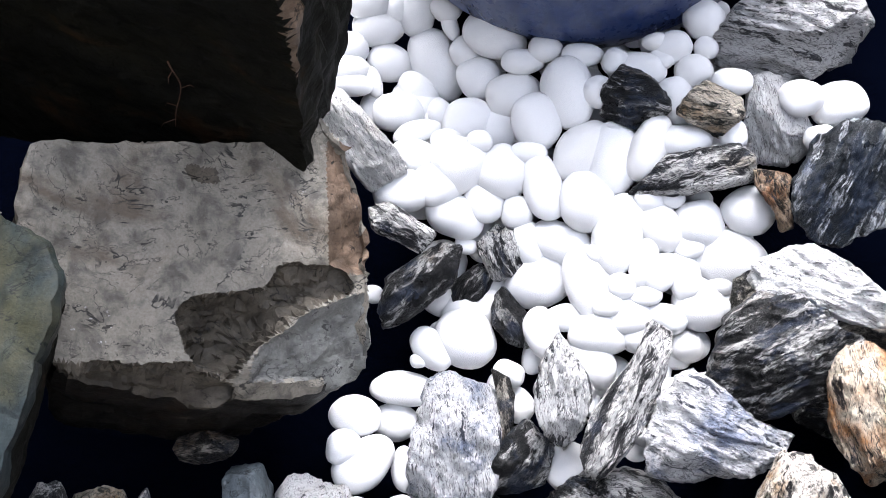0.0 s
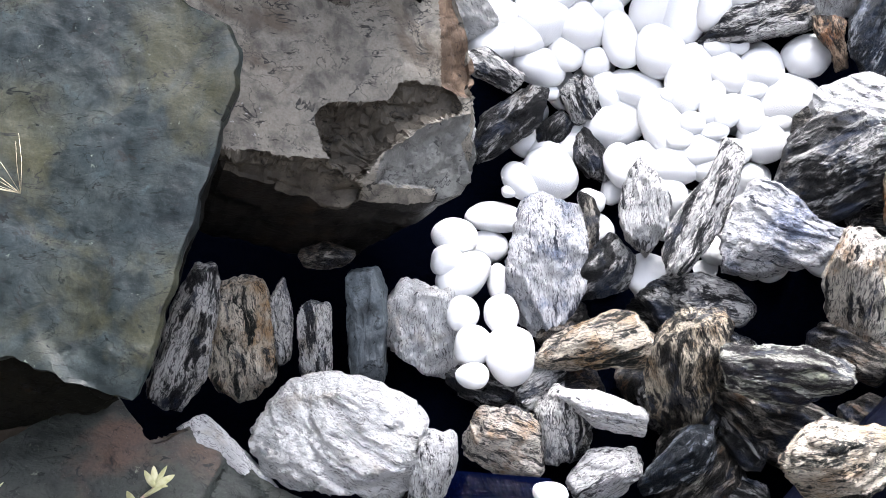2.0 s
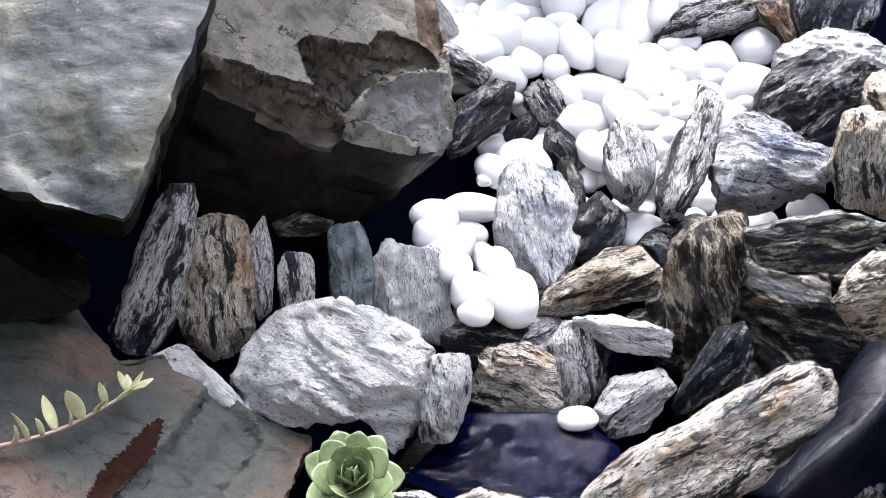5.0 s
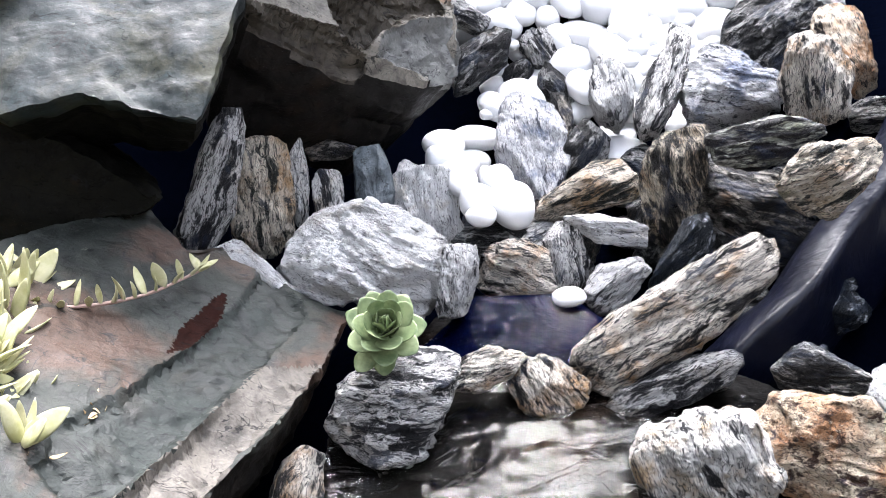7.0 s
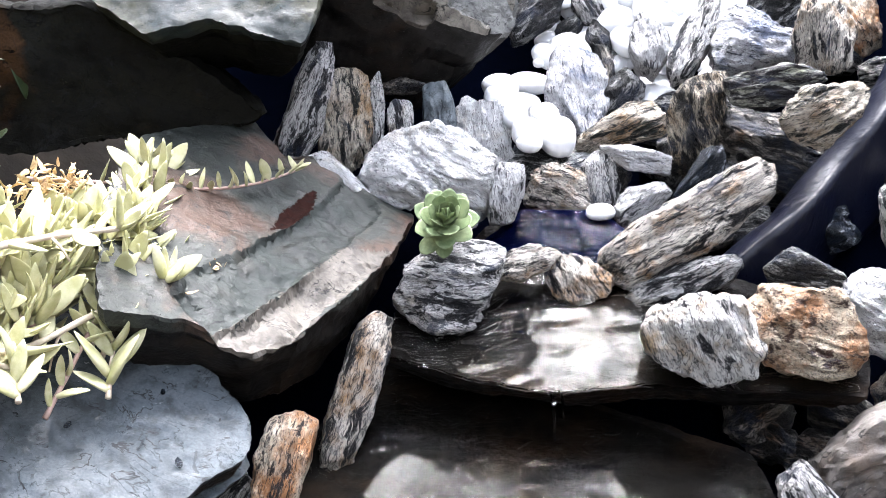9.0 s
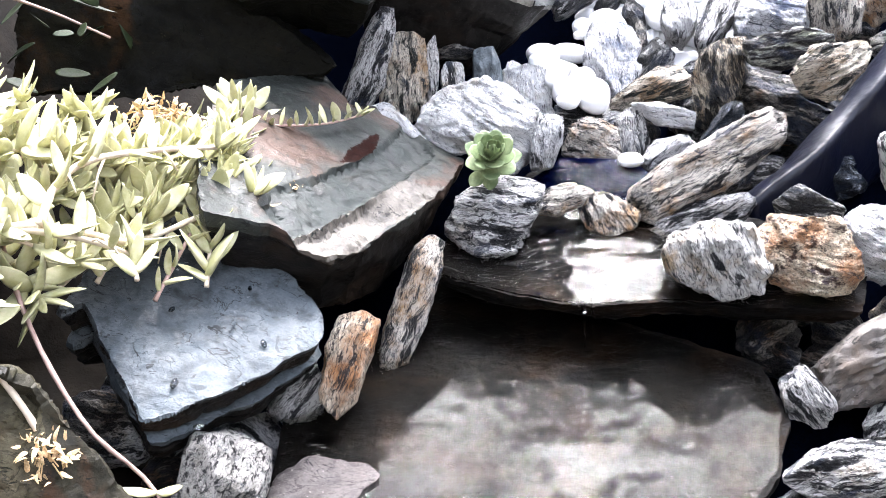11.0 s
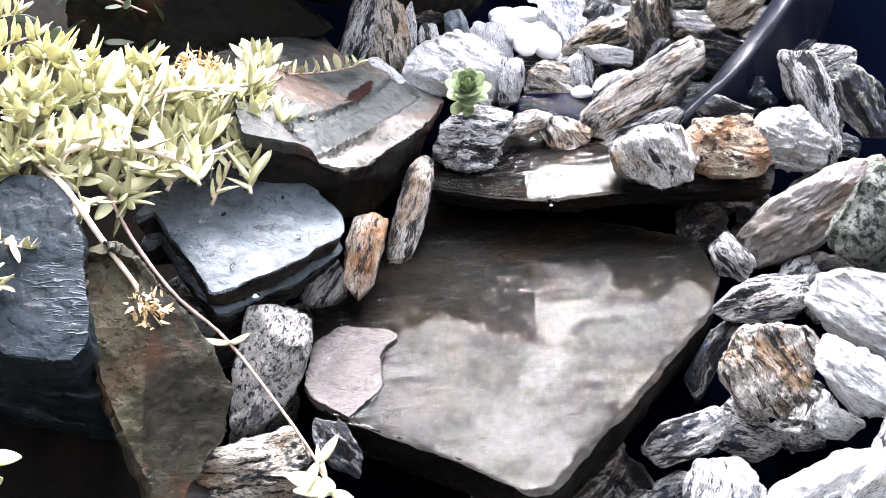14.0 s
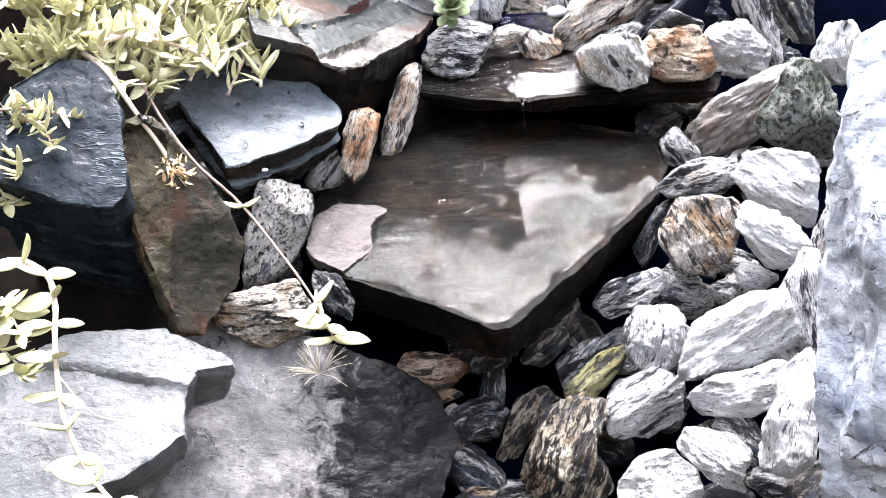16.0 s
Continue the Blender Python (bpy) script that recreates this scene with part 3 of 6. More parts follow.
        split = noise.fractal(Vector((p.x * 13, p.y * 13, p.z * 26)) + off, 0.9, 2.0, 4)
        split = math.floor(split * 4) / 4 * 0.65 + split * 0.35
        seam = noise.noise(Vector((p.x * 6, p.y * 6, p.z * 190)) + off)
        side = v[2] < -0.003
        d = rough * (0.005 * big + 0.006 * split * (1.6 if side else 1.0))
        if side:
            d += rough * 0.003 * seam
        if i in marked:
            d += 0.0014 * math.floor(3 * noise.fractal(p * 34 + off, 0.8, 2.0, 3)) / 3 + 0.0006 * noise.noise(p * 120 + off)
        if i in deep:
            # torn steps along the layers of the stone
            torn = noise.fractal(Vector((p.x * 16 + p.y * 10, p.y * 42, p.z * 42)) + off, 0.75, 2.1, 5)
            d += 0.0075 * math.floor(torn * 3) / 3 + 0.002 * torn
        verts[i] = v + nrm[i] * d

    def painted(called):
        me = mesh_from(called, verts, faces, material, True, 30)
        if marked:
            kinds = list(dict.fromkeys(marked.values()))
            for stone in kinds:
                me.materials.append(stone)
            for f in me.polygons:
                own = [marked[i] for i in f.vertices if i in marked]
                if len(own) * 2 > len(f.vertices):
                    f.material_index = 1 + kinds.index(own[0])
        return me

    if layers > 1:
        # the lower layers are slabs of the same stone, set back a little and offset
        thing = new(name)
        thing.matrix_world = at
        new("top_layer", painted("top_layer")).parent = thing
        for k in range(1, layers):
            low = slab("lower_layer", material, pose(0, 0, 0), [(x * 0.96 + 0.6 * k, y * 0.96 - 0.4 * k) for x, y in outline], thick, under, rough, seed + 40 * k, "", (), corner, side_stone=side_stone)
            for key in ("label", "category"):
                if key in low:
                    del low[key]
            low.parent = thing
            low.matrix_local = pose(0, 0, -t * k * 0.96, 0, 0, 2 * k)
        return tagged(thing, label, "rock slab")
    ob = new(name, painted(name))
    ob.matrix_world = at
    return tagged(ob, label, "rock slab")


PEBBLE_MESHES = []


def pebble(at, a, b, c, seed):
    """A water-worn pebble with half axes a, b, c in cm."""
    if len(PEBBLE_MESHES) < 14:
        rng = random.Random(seed)
        bm = bmesh.new()
        bmesh.ops.create_icosphere(bm, subdivisions=4, radius=1)
        off, egg = Vector((seed * 2.7, -seed, seed * 0.6)), rng.uniform(-0.16, 0.16)
        sq = rng.uniform(0.82, 1.0)
        for v in bm.verts:
            p = v.co.copy()
            q = Vector([math.copysign(abs(k) ** sq, k) for k in p])
            q *= 1 + 0.13 * noise.noise(p * 0.9 + off) + 0.02 * noise.noise(p * 3 + off)
            q.y *= 1 + egg * p.x
            v.co = q
        me = bpy.data.meshes.new("pebble")
        bm.to_mesh(me)
        bm.free()
        me.materials.append(PEBBLE)
        me.polygons.foreach_set("use_smooth", [True] * len(me.polygons))
        PEBBLE_MESHES.append(me)
    ob = new("pebble", PEBBLE_MESHES[seed % len(PEBBLE_MESHES)])
    ob.matrix_world = at @ Matrix.Diagonal((a / 92, b / 92, c / 92, 1))
    return tagged(ob, "smooth polished white pebble", "pebble", "white pebbles in the bed")


def water(name, level, outline, fall=0.0, label="clear rippled water reflecting the pale sky"):
    """A thin sheet of water with its surface at that level, or falling towards the front."""
    rim = [Vector((x, y)) for x, y in outline]
    bm = bmesh.new()
    bm.faces.new([bm.verts.new((p.x, p.y, level + fall * (p.y - 0.13))) for p in rim])
    bmesh.ops.recalc_face_normals(bm, faces=bm.faces)
    if bm.faces[:][0].normal.z < 0:
        bmesh.ops.reverse_faces(bm, faces=bm.faces[:])
    me = bpy.data.meshes.new("water_" + name)
    bm.to_mesh(me)
    bm.free()
    me.materials.append({"stream": WATER_BLUE, "ledge": WATER_LEDGE}.get(name, WATER))
    ob = new("water_" + name, me)
    ob.visible_shadow = False
    return tagged(ob, label, "water", kind="structure")


# ---- ground ----
def ground_height(x, y):
    """The lined bed: a stepped slope that falls towards the front."""
    steps = [(-3.0, -0.26), (-0.75, -0.2), (-0.5, -0.15), (-0.3, -0.03), (-0.05, 0.0), (0.12, 0.07), (0.3, 0.11), (0.5, 0.14), (0.75, 0.2), (1.0, 0.28), (1.6, 0.34), (3.0, 0.36)]
    z = float(np.interp(y, [s[0] for s in steps], [s[1] for s in steps]))
    right = max(0.0, min(1.0, (x - 0.12) / 0.3))
    left = max(0.0, min(1.0, (-0.45 - x) / 0.3))
    bank = max(0.0, -0.72 - x if y > -0.02 else -0.95 - x) * (1.5 if y > -0.6 else 0.6)
    return z + 0.08 * right + (0.1 * left if y < 0.1 else -0.06 * left) + min(bank, 0.9) + 0.008 * noise.noise(Vector((x * 9, y * 9, 0)))


def sheet(name, xs, ys, height, material):
    verts = [(x, y, height(x, y)) for y in ys for x in xs]
    n = len(xs)
    faces = [(j * n + i, j * n + i + 1, (j + 1) * n + i + 1, (j + 1) * n + i) for j in range(len(ys) - 1) for i in range(n - 1)]
    return new(name, mesh_from(name, verts, faces, material))


def soil_height(x, y):
    """Soil under the liner, which runs out level to the horizon."""
    far = max(0.0, math.hypot(max(0.0, abs(x) - 1.7), max(0.0, abs(y) - 2.2)))
    z = ground_height(max(-1.7, min(1.7, x)), max(-2.2, min(2.2, y))) - 0.012
    return z * math.exp(-far / 3) + (0.05 * noise.noise(Vector((x, y, 0)) * 0.4) if far > 1 else 0)


def build_ground():
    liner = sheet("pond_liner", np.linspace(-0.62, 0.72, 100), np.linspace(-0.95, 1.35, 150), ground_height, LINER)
    tagged(liner, "dark blue plastic pond liner under the rocks", "pond liner", kind="structure")
    out = [2.2, 3, 4.5, 7, 12, 25, 60]
    xs = [-v for v in out[::-1]] + list(np.linspace(-1.8, 1.8, 73)) + out
    ys = [-v for v in out[::-1] if v > 2.4] + list(np.linspace(-2.4, 2.4, 97)) + [v for v in out if v > 2.4]
    tagged(sheet("ground", xs, ys, soil_height, SOIL), "garden soil coloured near black for shade", "ground", kind="structure")


build_ground()


def wall(name, size, at):
    bm = bmesh.new()
    bmesh.ops.create_cube(bm, size=1)
    for v in bm.verts:
        v.co = Vector((v.co.x * size[0], v.co.y * size[1], v.co.z * size[2]))
    me = bpy.data.meshes.new(name)
    bm.to_mesh(me)
    bm.free()
    me.materials.append(PLASTER)
    ob = new(name, me)
    ob.matrix_world = at
    tagged(ob, "plain grey wall out of view, added to block light", "wall", kind="structure")


# unseen walls, added to block sky light and darken the water's reflections
wall("wall_west", (0.25, 5.6, 5.2), pose(-2.3, -0.1, 2.24))
wall("wall_north", (4.35, 0.25, 1.6), pose(0, 2.8, 0.4))
wall("wall_east", (0.25, 5.6, 2.4), pose(2.3, -0.1, 0.84))
wall("wall_south", (4.85, 0.25, 3.4), pose(0, -3.05, 1.3))

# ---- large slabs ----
slab("shaded_slab", SLATE_SHADED, pose(-0.341, 0.665, 0.528, 105, 8, -16), [(-28.9, -26.8), (-12.2, -19.7), (4.3, -14.8), (19.2, -9.5), (20.4, 6.3), (22.4, 27), (-6.4, 16.5)], 14.0, 0.97, 1.0, 200, "mossy slab coloured dark for shade, with a brown broken edge", chips=[([(16.4, 25), (26.4, 27.4), (25, -14.1), (14.6, -20)], 0.1, 1.5, 0, SLATE_EDGE)])
slab("grey_boulder", SLATE_WARM, pose(-0.232, 0.544, 0.413, 40, 27, 19), [(-16.1, 0.2), (-13.2, -8.9), (2.3, -11.6), (10.2, -11.4), (14.4, -9), (14.5, 3.5), (12.3, 10.7), (9.2, 13.9), (6.8, 10.8), (-15, 9.1), (-16.4, 4.6)], 17.0, 0.78, 0.7, 201, "large grey-brown boulder with a chipped front edge", [(-85, 40, 2.2)], corner=0.05, chips=[([(6.4, 10.8), (14.7, 11.7), (15.9, -0.5), (11.1, -0.9), (6.4, -0)], 0.2, 0.32, 0, SLATE_EDGE), ([(-2.2, -3.3), (4.2, -2.7), (5.6, -0.1), (11.7, -0.6), (13, -2.5), (8.7, -4), (3.4, -7.4), (1.6, -10.4), (-2.1, -8.9), (-3.4, -4.7)], 3.4, 0, -0.5, SLATE_CHIP), ([(3.8, -7.5), (8.8, -4.3), (14.1, -2.8), (15.9, -12.5), (2.1, -11.2)], 1.5, 0.1, -0.25, SLATE_FACET), ([(-13.6, -8.3), (-7.6, -8.6), (-2.1, -8.9), (2.7, -10.8), (2.7, -14.2), (-13.5, -12.8)], 2.8, 0, -0.6, SLATE_CHIP), ([(-3.1, 8.1), (-0.2, 7.8), (0.1, 6.5), (-2.3, 6.8)], 0.3, 0, 0, SLATE_CHIP)], lean=(0, -8), side_stone=SLATE_DAMP_SHADED)
slab("slate_slab", SLATE_GREEN, pose(-0.492, 0.400, 0.521, 24, 0, -1), [(-16.5, 11.5), (-13.6, -4.1), (-12, -11.1), (-10.5, -16.8), (-7.5, -19.6), (-4.4, -22.3), (-1.8, -21.4), (2.1, -20.6), (7.7, -22.8), (12.1, -24.1), (13.5, -18.5), (15.7, -10.2), (17.3, -4.8), (18.9, 4.4), (17.7, 6.5), (13, 10.2), (0.2, 20.1), (-17.6, 25)], 17.0, 0.60, 0.6, 202, "large blue-grey slate slab overhanging a dark gap", corner=0.04, chips=[([(3, -16.3), (15.2, -17.1), (12.7, -25.9), (6.6, -22.9), (4.1, -19.6)], 0.35, 0, -0.1, None)], side_stone=SLATE_SHADED)
slab("red_slab", SLATE_RED, pose(-0.438, 0.082, 0.271, 0, 28, -1), [(-11.3, -20.8), (-3.9, -18.5), (2, -18.4), (6.5, -14), (11.3, -6.1), (16.8, 6), (18.3, 12.4), (12.8, 13.3), (7, 18.5), (1.9, 15.1), (-2.4, 19.3), (-12.5, 8.9), (-14.4, 5.1), (-13.1, -12.9)], 13.0, 0.68, 0.7, 203, "grey slate slab with rusty red patches", corner=0.04, chips=[([(9.7, 16.5), (14.4, 10.7), (8.7, -1.4), (1.1, -15.3), (-1.4, -19.5), (-6.2, -15.6), (-5.3, -11.7), (-0.6, -5.5), (5.2, 3.9)], 0.7, 0.03, -0.03, SLATE_GREENFACE), ([(12.7, 9.3), (15.1, 13.8), (23.5, 19.2), (17.2, 4.7), (9.7, -8.3), (4.8, -19.6), (-1.1, -22.3), (-1.7, -17.7), (1.6, -14.7), (8.7, -1.4)], 0.5, 0.06, -0.12, SLATE_STRIP), ([(1.8, -0.3), (2.7, 3.1), (4.6, 7.7), (6.4, 10.4), (5.9, 5.4), (4.1, 1.5)], 0.25, 0, 0, SLATE_MAROON)], lean=(4, 0), side_stone=SLATE_DAMP_SHADED)
slab("blue_slab", SLATE_BLUE, pose(-0.559, -0.143, 0.229, 11, 18, -1), [(-10.2, -3.4), (-1.7, -15.4), (-0, -14.8), (8.3, -7.8), (13.8, -0.9), (13.1, 2.3), (1.1, 13.3), (-7.2, 11.9), (-10.9, 6.4), (-12.3, -4.9)], 4.0, 0.90, 0.65, 204, "blue-grey slate slab with chipped front edge", corner=0.04, layers=2, side_stone=SLATE_DAMP_SHADED)
slab("dark_slate", SLATE_NAVY, pose(-0.762, -0.392, 0.331, 30, 10, -0), [(-1.4, -8.1), (2.1, -9.6), (8.2, -10), (9.5, -7.5), (7.7, 1.2), (4.8, 10.4), (-1.1, 11.7), (-6.6, 7), (-11.1, -5.5)], 11.0, 0.96, 0.7, 205, "dark blue slate block with rippled top", corner=0.05, layers=3)
slab("brown_slab", SLATE_RUST, pose(-0.631, -0.421, 0.198, 58, 27, 27), [(-6.2, 0.9), (-2.3, -8.9), (0.2, -13.5), (3.2, -14), (8.2, -7.1), (8.7, -1.8), (2.7, 6.8), (-2.1, 12.6), (-5.1, 13.8), (-9, 11.7)], 6.0, 0.85, 1.0, 206, "brown rust-stained slab leaning against the slate", corner=0.05, chips=[([(-8.9, 13.5), (-2.4, 13.4), (-0.5, 3.3), (2.9, -4.8), (3.4, -16.9), (-2.3, -12.7), (-8, 3)], 0.3, -0.38, 0, SLATE_BEVEL)])
slab("shaded_rock", SLATE_SHADED, pose(-0.665, 0.233, 0.367, 72, 5, 5), [(-17.1, -7.2), (0.5, -7.7), (9.7, -6.1), (21.5, -5.4), (24.1, -3.9), (13.4, 3.2), (6.7, 8.1), (-14.8, 8.8)], 15.0, 0.90, 1.0, 207, "boulder coloured black for the shade under the slab")
slab("light_slab", SLATE_LIGHT, pose(-0.754, -0.648, 0.098, 17, 8, -3), [(-15.1, 2.1), (-9.9, -15.6), (3.7, -9.6), (7.7, -7.3), (11, -4.5), (13.8, -2.2), (12.7, 3), (13.9, 6.4), (18, 7.4), (17.8, 8.6), (11.9, 10.9), (8.8, 12.5), (-3.3, 11), (-6.2, 8.7)], 7.0, 0.90, 0.5, 208, "pale grey slate slab with stepped broken edge", corner=0.03, chips=[([(-10.1, 7.2), (-0.9, 7), (8.7, 5.4), (13.7, 4.6), (14.3, 0.8), (-8.4, 0.5)], 0.8, 0, 0, None)])
slab("wet_slab", SLATE_WET, pose(-0.534, -0.598, -0.044, 23, 13, -0), [(-20.6, -3), (-21.8, -15.6), (19.3, -14), (21.4, -3.1), (23.3, 3.2), (19.9, 9.5), (14.4, 12.5), (1.8, 16.8), (-14.3, 18.2)], 12.0, 0.90, 0.6, 209, "grey slab, wet and black along its lower side")
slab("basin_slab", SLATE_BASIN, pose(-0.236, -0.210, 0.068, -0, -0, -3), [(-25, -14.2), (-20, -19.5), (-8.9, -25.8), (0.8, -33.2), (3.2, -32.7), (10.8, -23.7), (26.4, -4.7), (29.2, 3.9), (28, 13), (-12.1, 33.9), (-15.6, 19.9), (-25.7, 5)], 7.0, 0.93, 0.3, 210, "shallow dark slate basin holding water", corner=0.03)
slab("flat_rock", SLATE_PINK, pose(-0.441, -0.303, 0.081, -0, -0, -3), [(0.2, -9.6), (3, -6.4), (4.6, -4.5), (3.7, 2), (6.5, 5.1), (4.5, 6.9), (-1.4, 7.7), (-4.8, 4.6), (-5.1, -4)], 2.0, 0.95, 0.4, 211, "flat pinkish-grey slab rising from the water")
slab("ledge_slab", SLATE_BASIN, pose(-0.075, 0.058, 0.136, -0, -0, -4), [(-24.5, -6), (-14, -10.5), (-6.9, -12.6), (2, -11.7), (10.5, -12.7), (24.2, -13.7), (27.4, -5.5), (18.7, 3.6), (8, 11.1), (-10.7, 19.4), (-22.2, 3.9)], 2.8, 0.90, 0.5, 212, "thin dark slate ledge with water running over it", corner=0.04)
slab("grey_boulder", SLATE_BOULDER, pose(0.052, -0.918, 0.368, 59, -9, -27), [(-4.6, 16.1), (-5.6, 10.7), (-5.9, 2.7), (-6.7, -1.5), (-5.3, -12.8), (-4.9, -21.4), (6.4, -19.5), (5.4, 14.9), (0, 24.8), (-3.5, 23.3)], 20.0, 0.85, 1.0, 213, "large blue-grey boulder with pale scuffed faces", [(180, 42, 4), (60, 25, 3), (-60, 30, 4), (150, 24, 3), (-100, 22, 3), (110, 40, 2.5)], corner=0.05)

# ---- water ----
water("basin", 0.0790, [(-0.454, -0.399), (-0.446, -0.403), (-0.340, -0.468), (-0.251, -0.542), (-0.227, -0.537), (-0.142, -0.451), (0.020, -0.273), (0.046, -0.196), (0.047, -0.116), (-0.336, 0.115), (-0.378, -0.022), (-0.487, -0.162), (-0.488, -0.331)])
water("ledge", 0.1455, [(-0.320, 0.000), (-0.223, -0.048), (-0.153, -0.073), (-0.072, -0.068), (0.015, -0.084), (0.144, -0.100), (0.176, -0.012), (0.004, 0.129), (-0.173, 0.221), (-0.294, 0.095)])
water("stream", 0.1500, [(-0.196, 0.181), (-0.139, 0.237), (-0.058, 0.227), (-0.029, 0.188), (-0.056, 0.127), (-0.110, 0.141), (-0.152, 0.155)], 0.1, "dark blue water running down between rocks")

# the liner shows through the stream
channel = new("liner_channel", bpy.data.meshes.new("liner_channel"))
channel.data.from_pydata([(x, y, 0.1435 + 0.1 * (y - 0.13)) for x, y in [(-0.205, 0.181), (-0.142, 0.245), (-0.05, 0.235), (-0.02, 0.19), (-0.05, 0.12), (-0.11, 0.135), (-0.155, 0.148)]], [], [tuple(range(7))[::-1]])
channel.data.materials.append(LINER_DEEP)
tagged(channel, "dark blue pond liner under the running water", "pond liner", kind="structure")

# ---- loose rocks ----
rock("striped_boulder", GREY, pose(0.324, 0.860, 0.363, 51, 3, -23), [(-6, -4.8), (-3.9, -5.5), (1.9, -4.5), (3.2, -3.2), (6.5, -0.8), (7.5, 2.8), (4.9, 5.6), (-4.4, 3.4), (-6.1, 1.3), (-7.1, -2.3)], 9.0, 1, "large white boulder with black and grey bands")
rock("dark_rock", DARK, pose(0.156, 0.800, 0.337, 47, 5, -16), [(-3.5, -0.1), (-2.7, -2.4), (1.1, -2.9), (3.8, -0.6), (3.5, 1.1), (0.2, 2.9), (-1.9, 3)], 5.0, 2, "jagged black rock with a rusty brown patch")
rock("brown_rock", TAN, pose(0.233, 0.773, 0.344, 47, 4, -20), [(-3.2, -1.2), (-0.8, -2.1), (1.6, -2.5), (3.2, 0.2), (2.4, 1.7), (-1.3, 2.5), (-2.6, 1)], 4.5, 3, "small rough tan and black rock on white pebbles")
rock("white_rock", WHITE, pose(0.304, 0.780, 0.313, 22, 42, -80), [(-2.2, -2.5), (1.2, -3.5), (3.5, -2.9), (4.3, 0.5), (3.8, 2.8), (1.5, 3.6), (-1.2, 2.9), (-3.8, 1.6), (-5.3, 0.1), (-4.8, -1.7)], 6.0, 4, "pale grooved upright rock with grey cracks")
rock("striped_rock", STRIPED, pose(0.216, 0.720, 0.308, 41, -15, -0), [(-2.4, -1.9), (5.3, -2.1), (5.4, 0.2), (4.1, 2), (-2.7, 2.3), (-4.8, 0.7), (-7.2, -0.9)], 4.0, 5, "long grey and black layered rock lying on pebbles")
rock("brown_rock", BROWN, pose(0.285, 0.677, 0.316, 30, 32, -66), [(-1.6, -1.4), (1.1, -0.7), (3.4, -1.1), (3.4, 0.3), (0.6, 0.9), (-1.3, 2), (-3.2, -1)], 3.5, 6, "small rusty brown wedge of rock")
rock("dark_rock", BLUE, pose(0.344, 0.665, 0.347, 6, -44, 54), [(2.4, 4.1), (-1.9, 4.3), (-4.4, 3.4), (-6.1, 0.5), (-5.5, -2), (-2.1, -4.2), (1.6, -4.6), (5.9, -2), (5.4, 2.7)], 8.0, 7, "blue-black rough boulder with an orange fleck")
rock("white_rock", WHITE, pose(0.303, 0.567, 0.315, 39, -0, -28), [(-5.8, -1.8), (-4.4, -2.7), (0.2, -2.1), (3.3, -2.3), (6.2, -1.8), (6.2, 0.4), (2.7, 2.4), (-1.2, 3.2), (-3.5, 2.4), (-5.8, -0.1)], 6.0, 8, "grey-white rock speckled with lichen")
rock("dark_boulder", DARK, pose(0.252, 0.503, 0.299, 26, -24, 13), [(-6.6, -0.4), (-5.5, -2), (-3.5, -4.6), (1.3, -4.6), (3.5, -3.4), (7.4, -1.9), (5.9, -0.7), (4.3, 3.4), (1, 5.3), (-2.1, 4.8), (-5.2, 1.8)], 8.0, 9, "large black boulder with thin white veins")
rock("orange_rock", ORANGE, pose(0.318, 0.441, 0.303, 23, 26, -81), [(-0, -3.1), (2.9, -2.8), (6, -1.3), (5.5, 1.6), (-3.7, 3.4), (-5.7, 1.1), (-4.8, -1.9)], 5.0, 10, "orange and cream upright rock with rusty streaks")
rock("cream_rock", STRIPEDTAN, pose(0.236, 0.337, 0.320, 17, 65, -98), [(0.4, -3.6), (3.4, -2.9), (4.4, 1), (3.6, 3.2), (-1.1, 3.6), (-3.4, 1.9), (-5, -0.8), (-4.2, -2.5), (-1.9, -3)], 5.0, 11, "cream rock with dark vertical flutes")
rock("grey_rock", BLUEGREY, pose(0.186, 0.443, 0.263, 30, 3, -29), [(-3.1, -5.2), (0.3, -4.4), (5.3, -0.1), (6.4, 2), (6.5, 3.1), (3.1, 2.7), (-0, 3.9), (-3.1, 4.5), (-4.2, 2.6), (-4.5, -2)], 7.0, 12, "grey-white triangular rock with a blue stain")
rock("striped_rock", STRIPED, pose(0.121, 0.479, 0.261, 11, -29, 54), [(-7.2, -0.1), (-6.1, -1.5), (-0.1, -2.3), (4.7, -1.5), (7.3, -0.7), (7.4, 1.7), (3.7, 1.4), (-2.7, 2.3), (-5.8, 1.5)], 5.0, 13, "leaning grey rock with fine black layers")
rock("grey_rock", GREY, pose(0.063, 0.499, 0.248, -1, -30, 85), [(0.3, 2.6), (-3.3, 1.7), (-5.1, -0.4), (-2.7, -1.9), (0.5, -2.9), (3.1, -1.3), (5.7, 0.6)], 5.0, 14, "pointed pale grey rock standing among pebbles")
rock("white_rock", BLUEGREY, pose(-0.039, 0.463, 0.206, 7, 34, -81), [(-2.6, -3.6), (3.1, -4.9), (6.2, -4), (8.1, -1.4), (5.9, 1.4), (2.2, 3.8), (-2.8, 5.3), (-5.5, 4.1), (-7.4, 1.4), (-7.3, -1)], 5.5, 15, "white to blue-grey rounded upright slab of rock")
rock("dark_rock", DARK, pose(0.017, 0.458, 0.189, 47, -45, 19), [(1.1, 2.3), (-6.6, 0.6), (-3.6, -0.5), (0.9, -3), (3.6, -1.6), (3.7, 2.2)], 4.5, 16, "dark layered rock wedged between pale rocks")
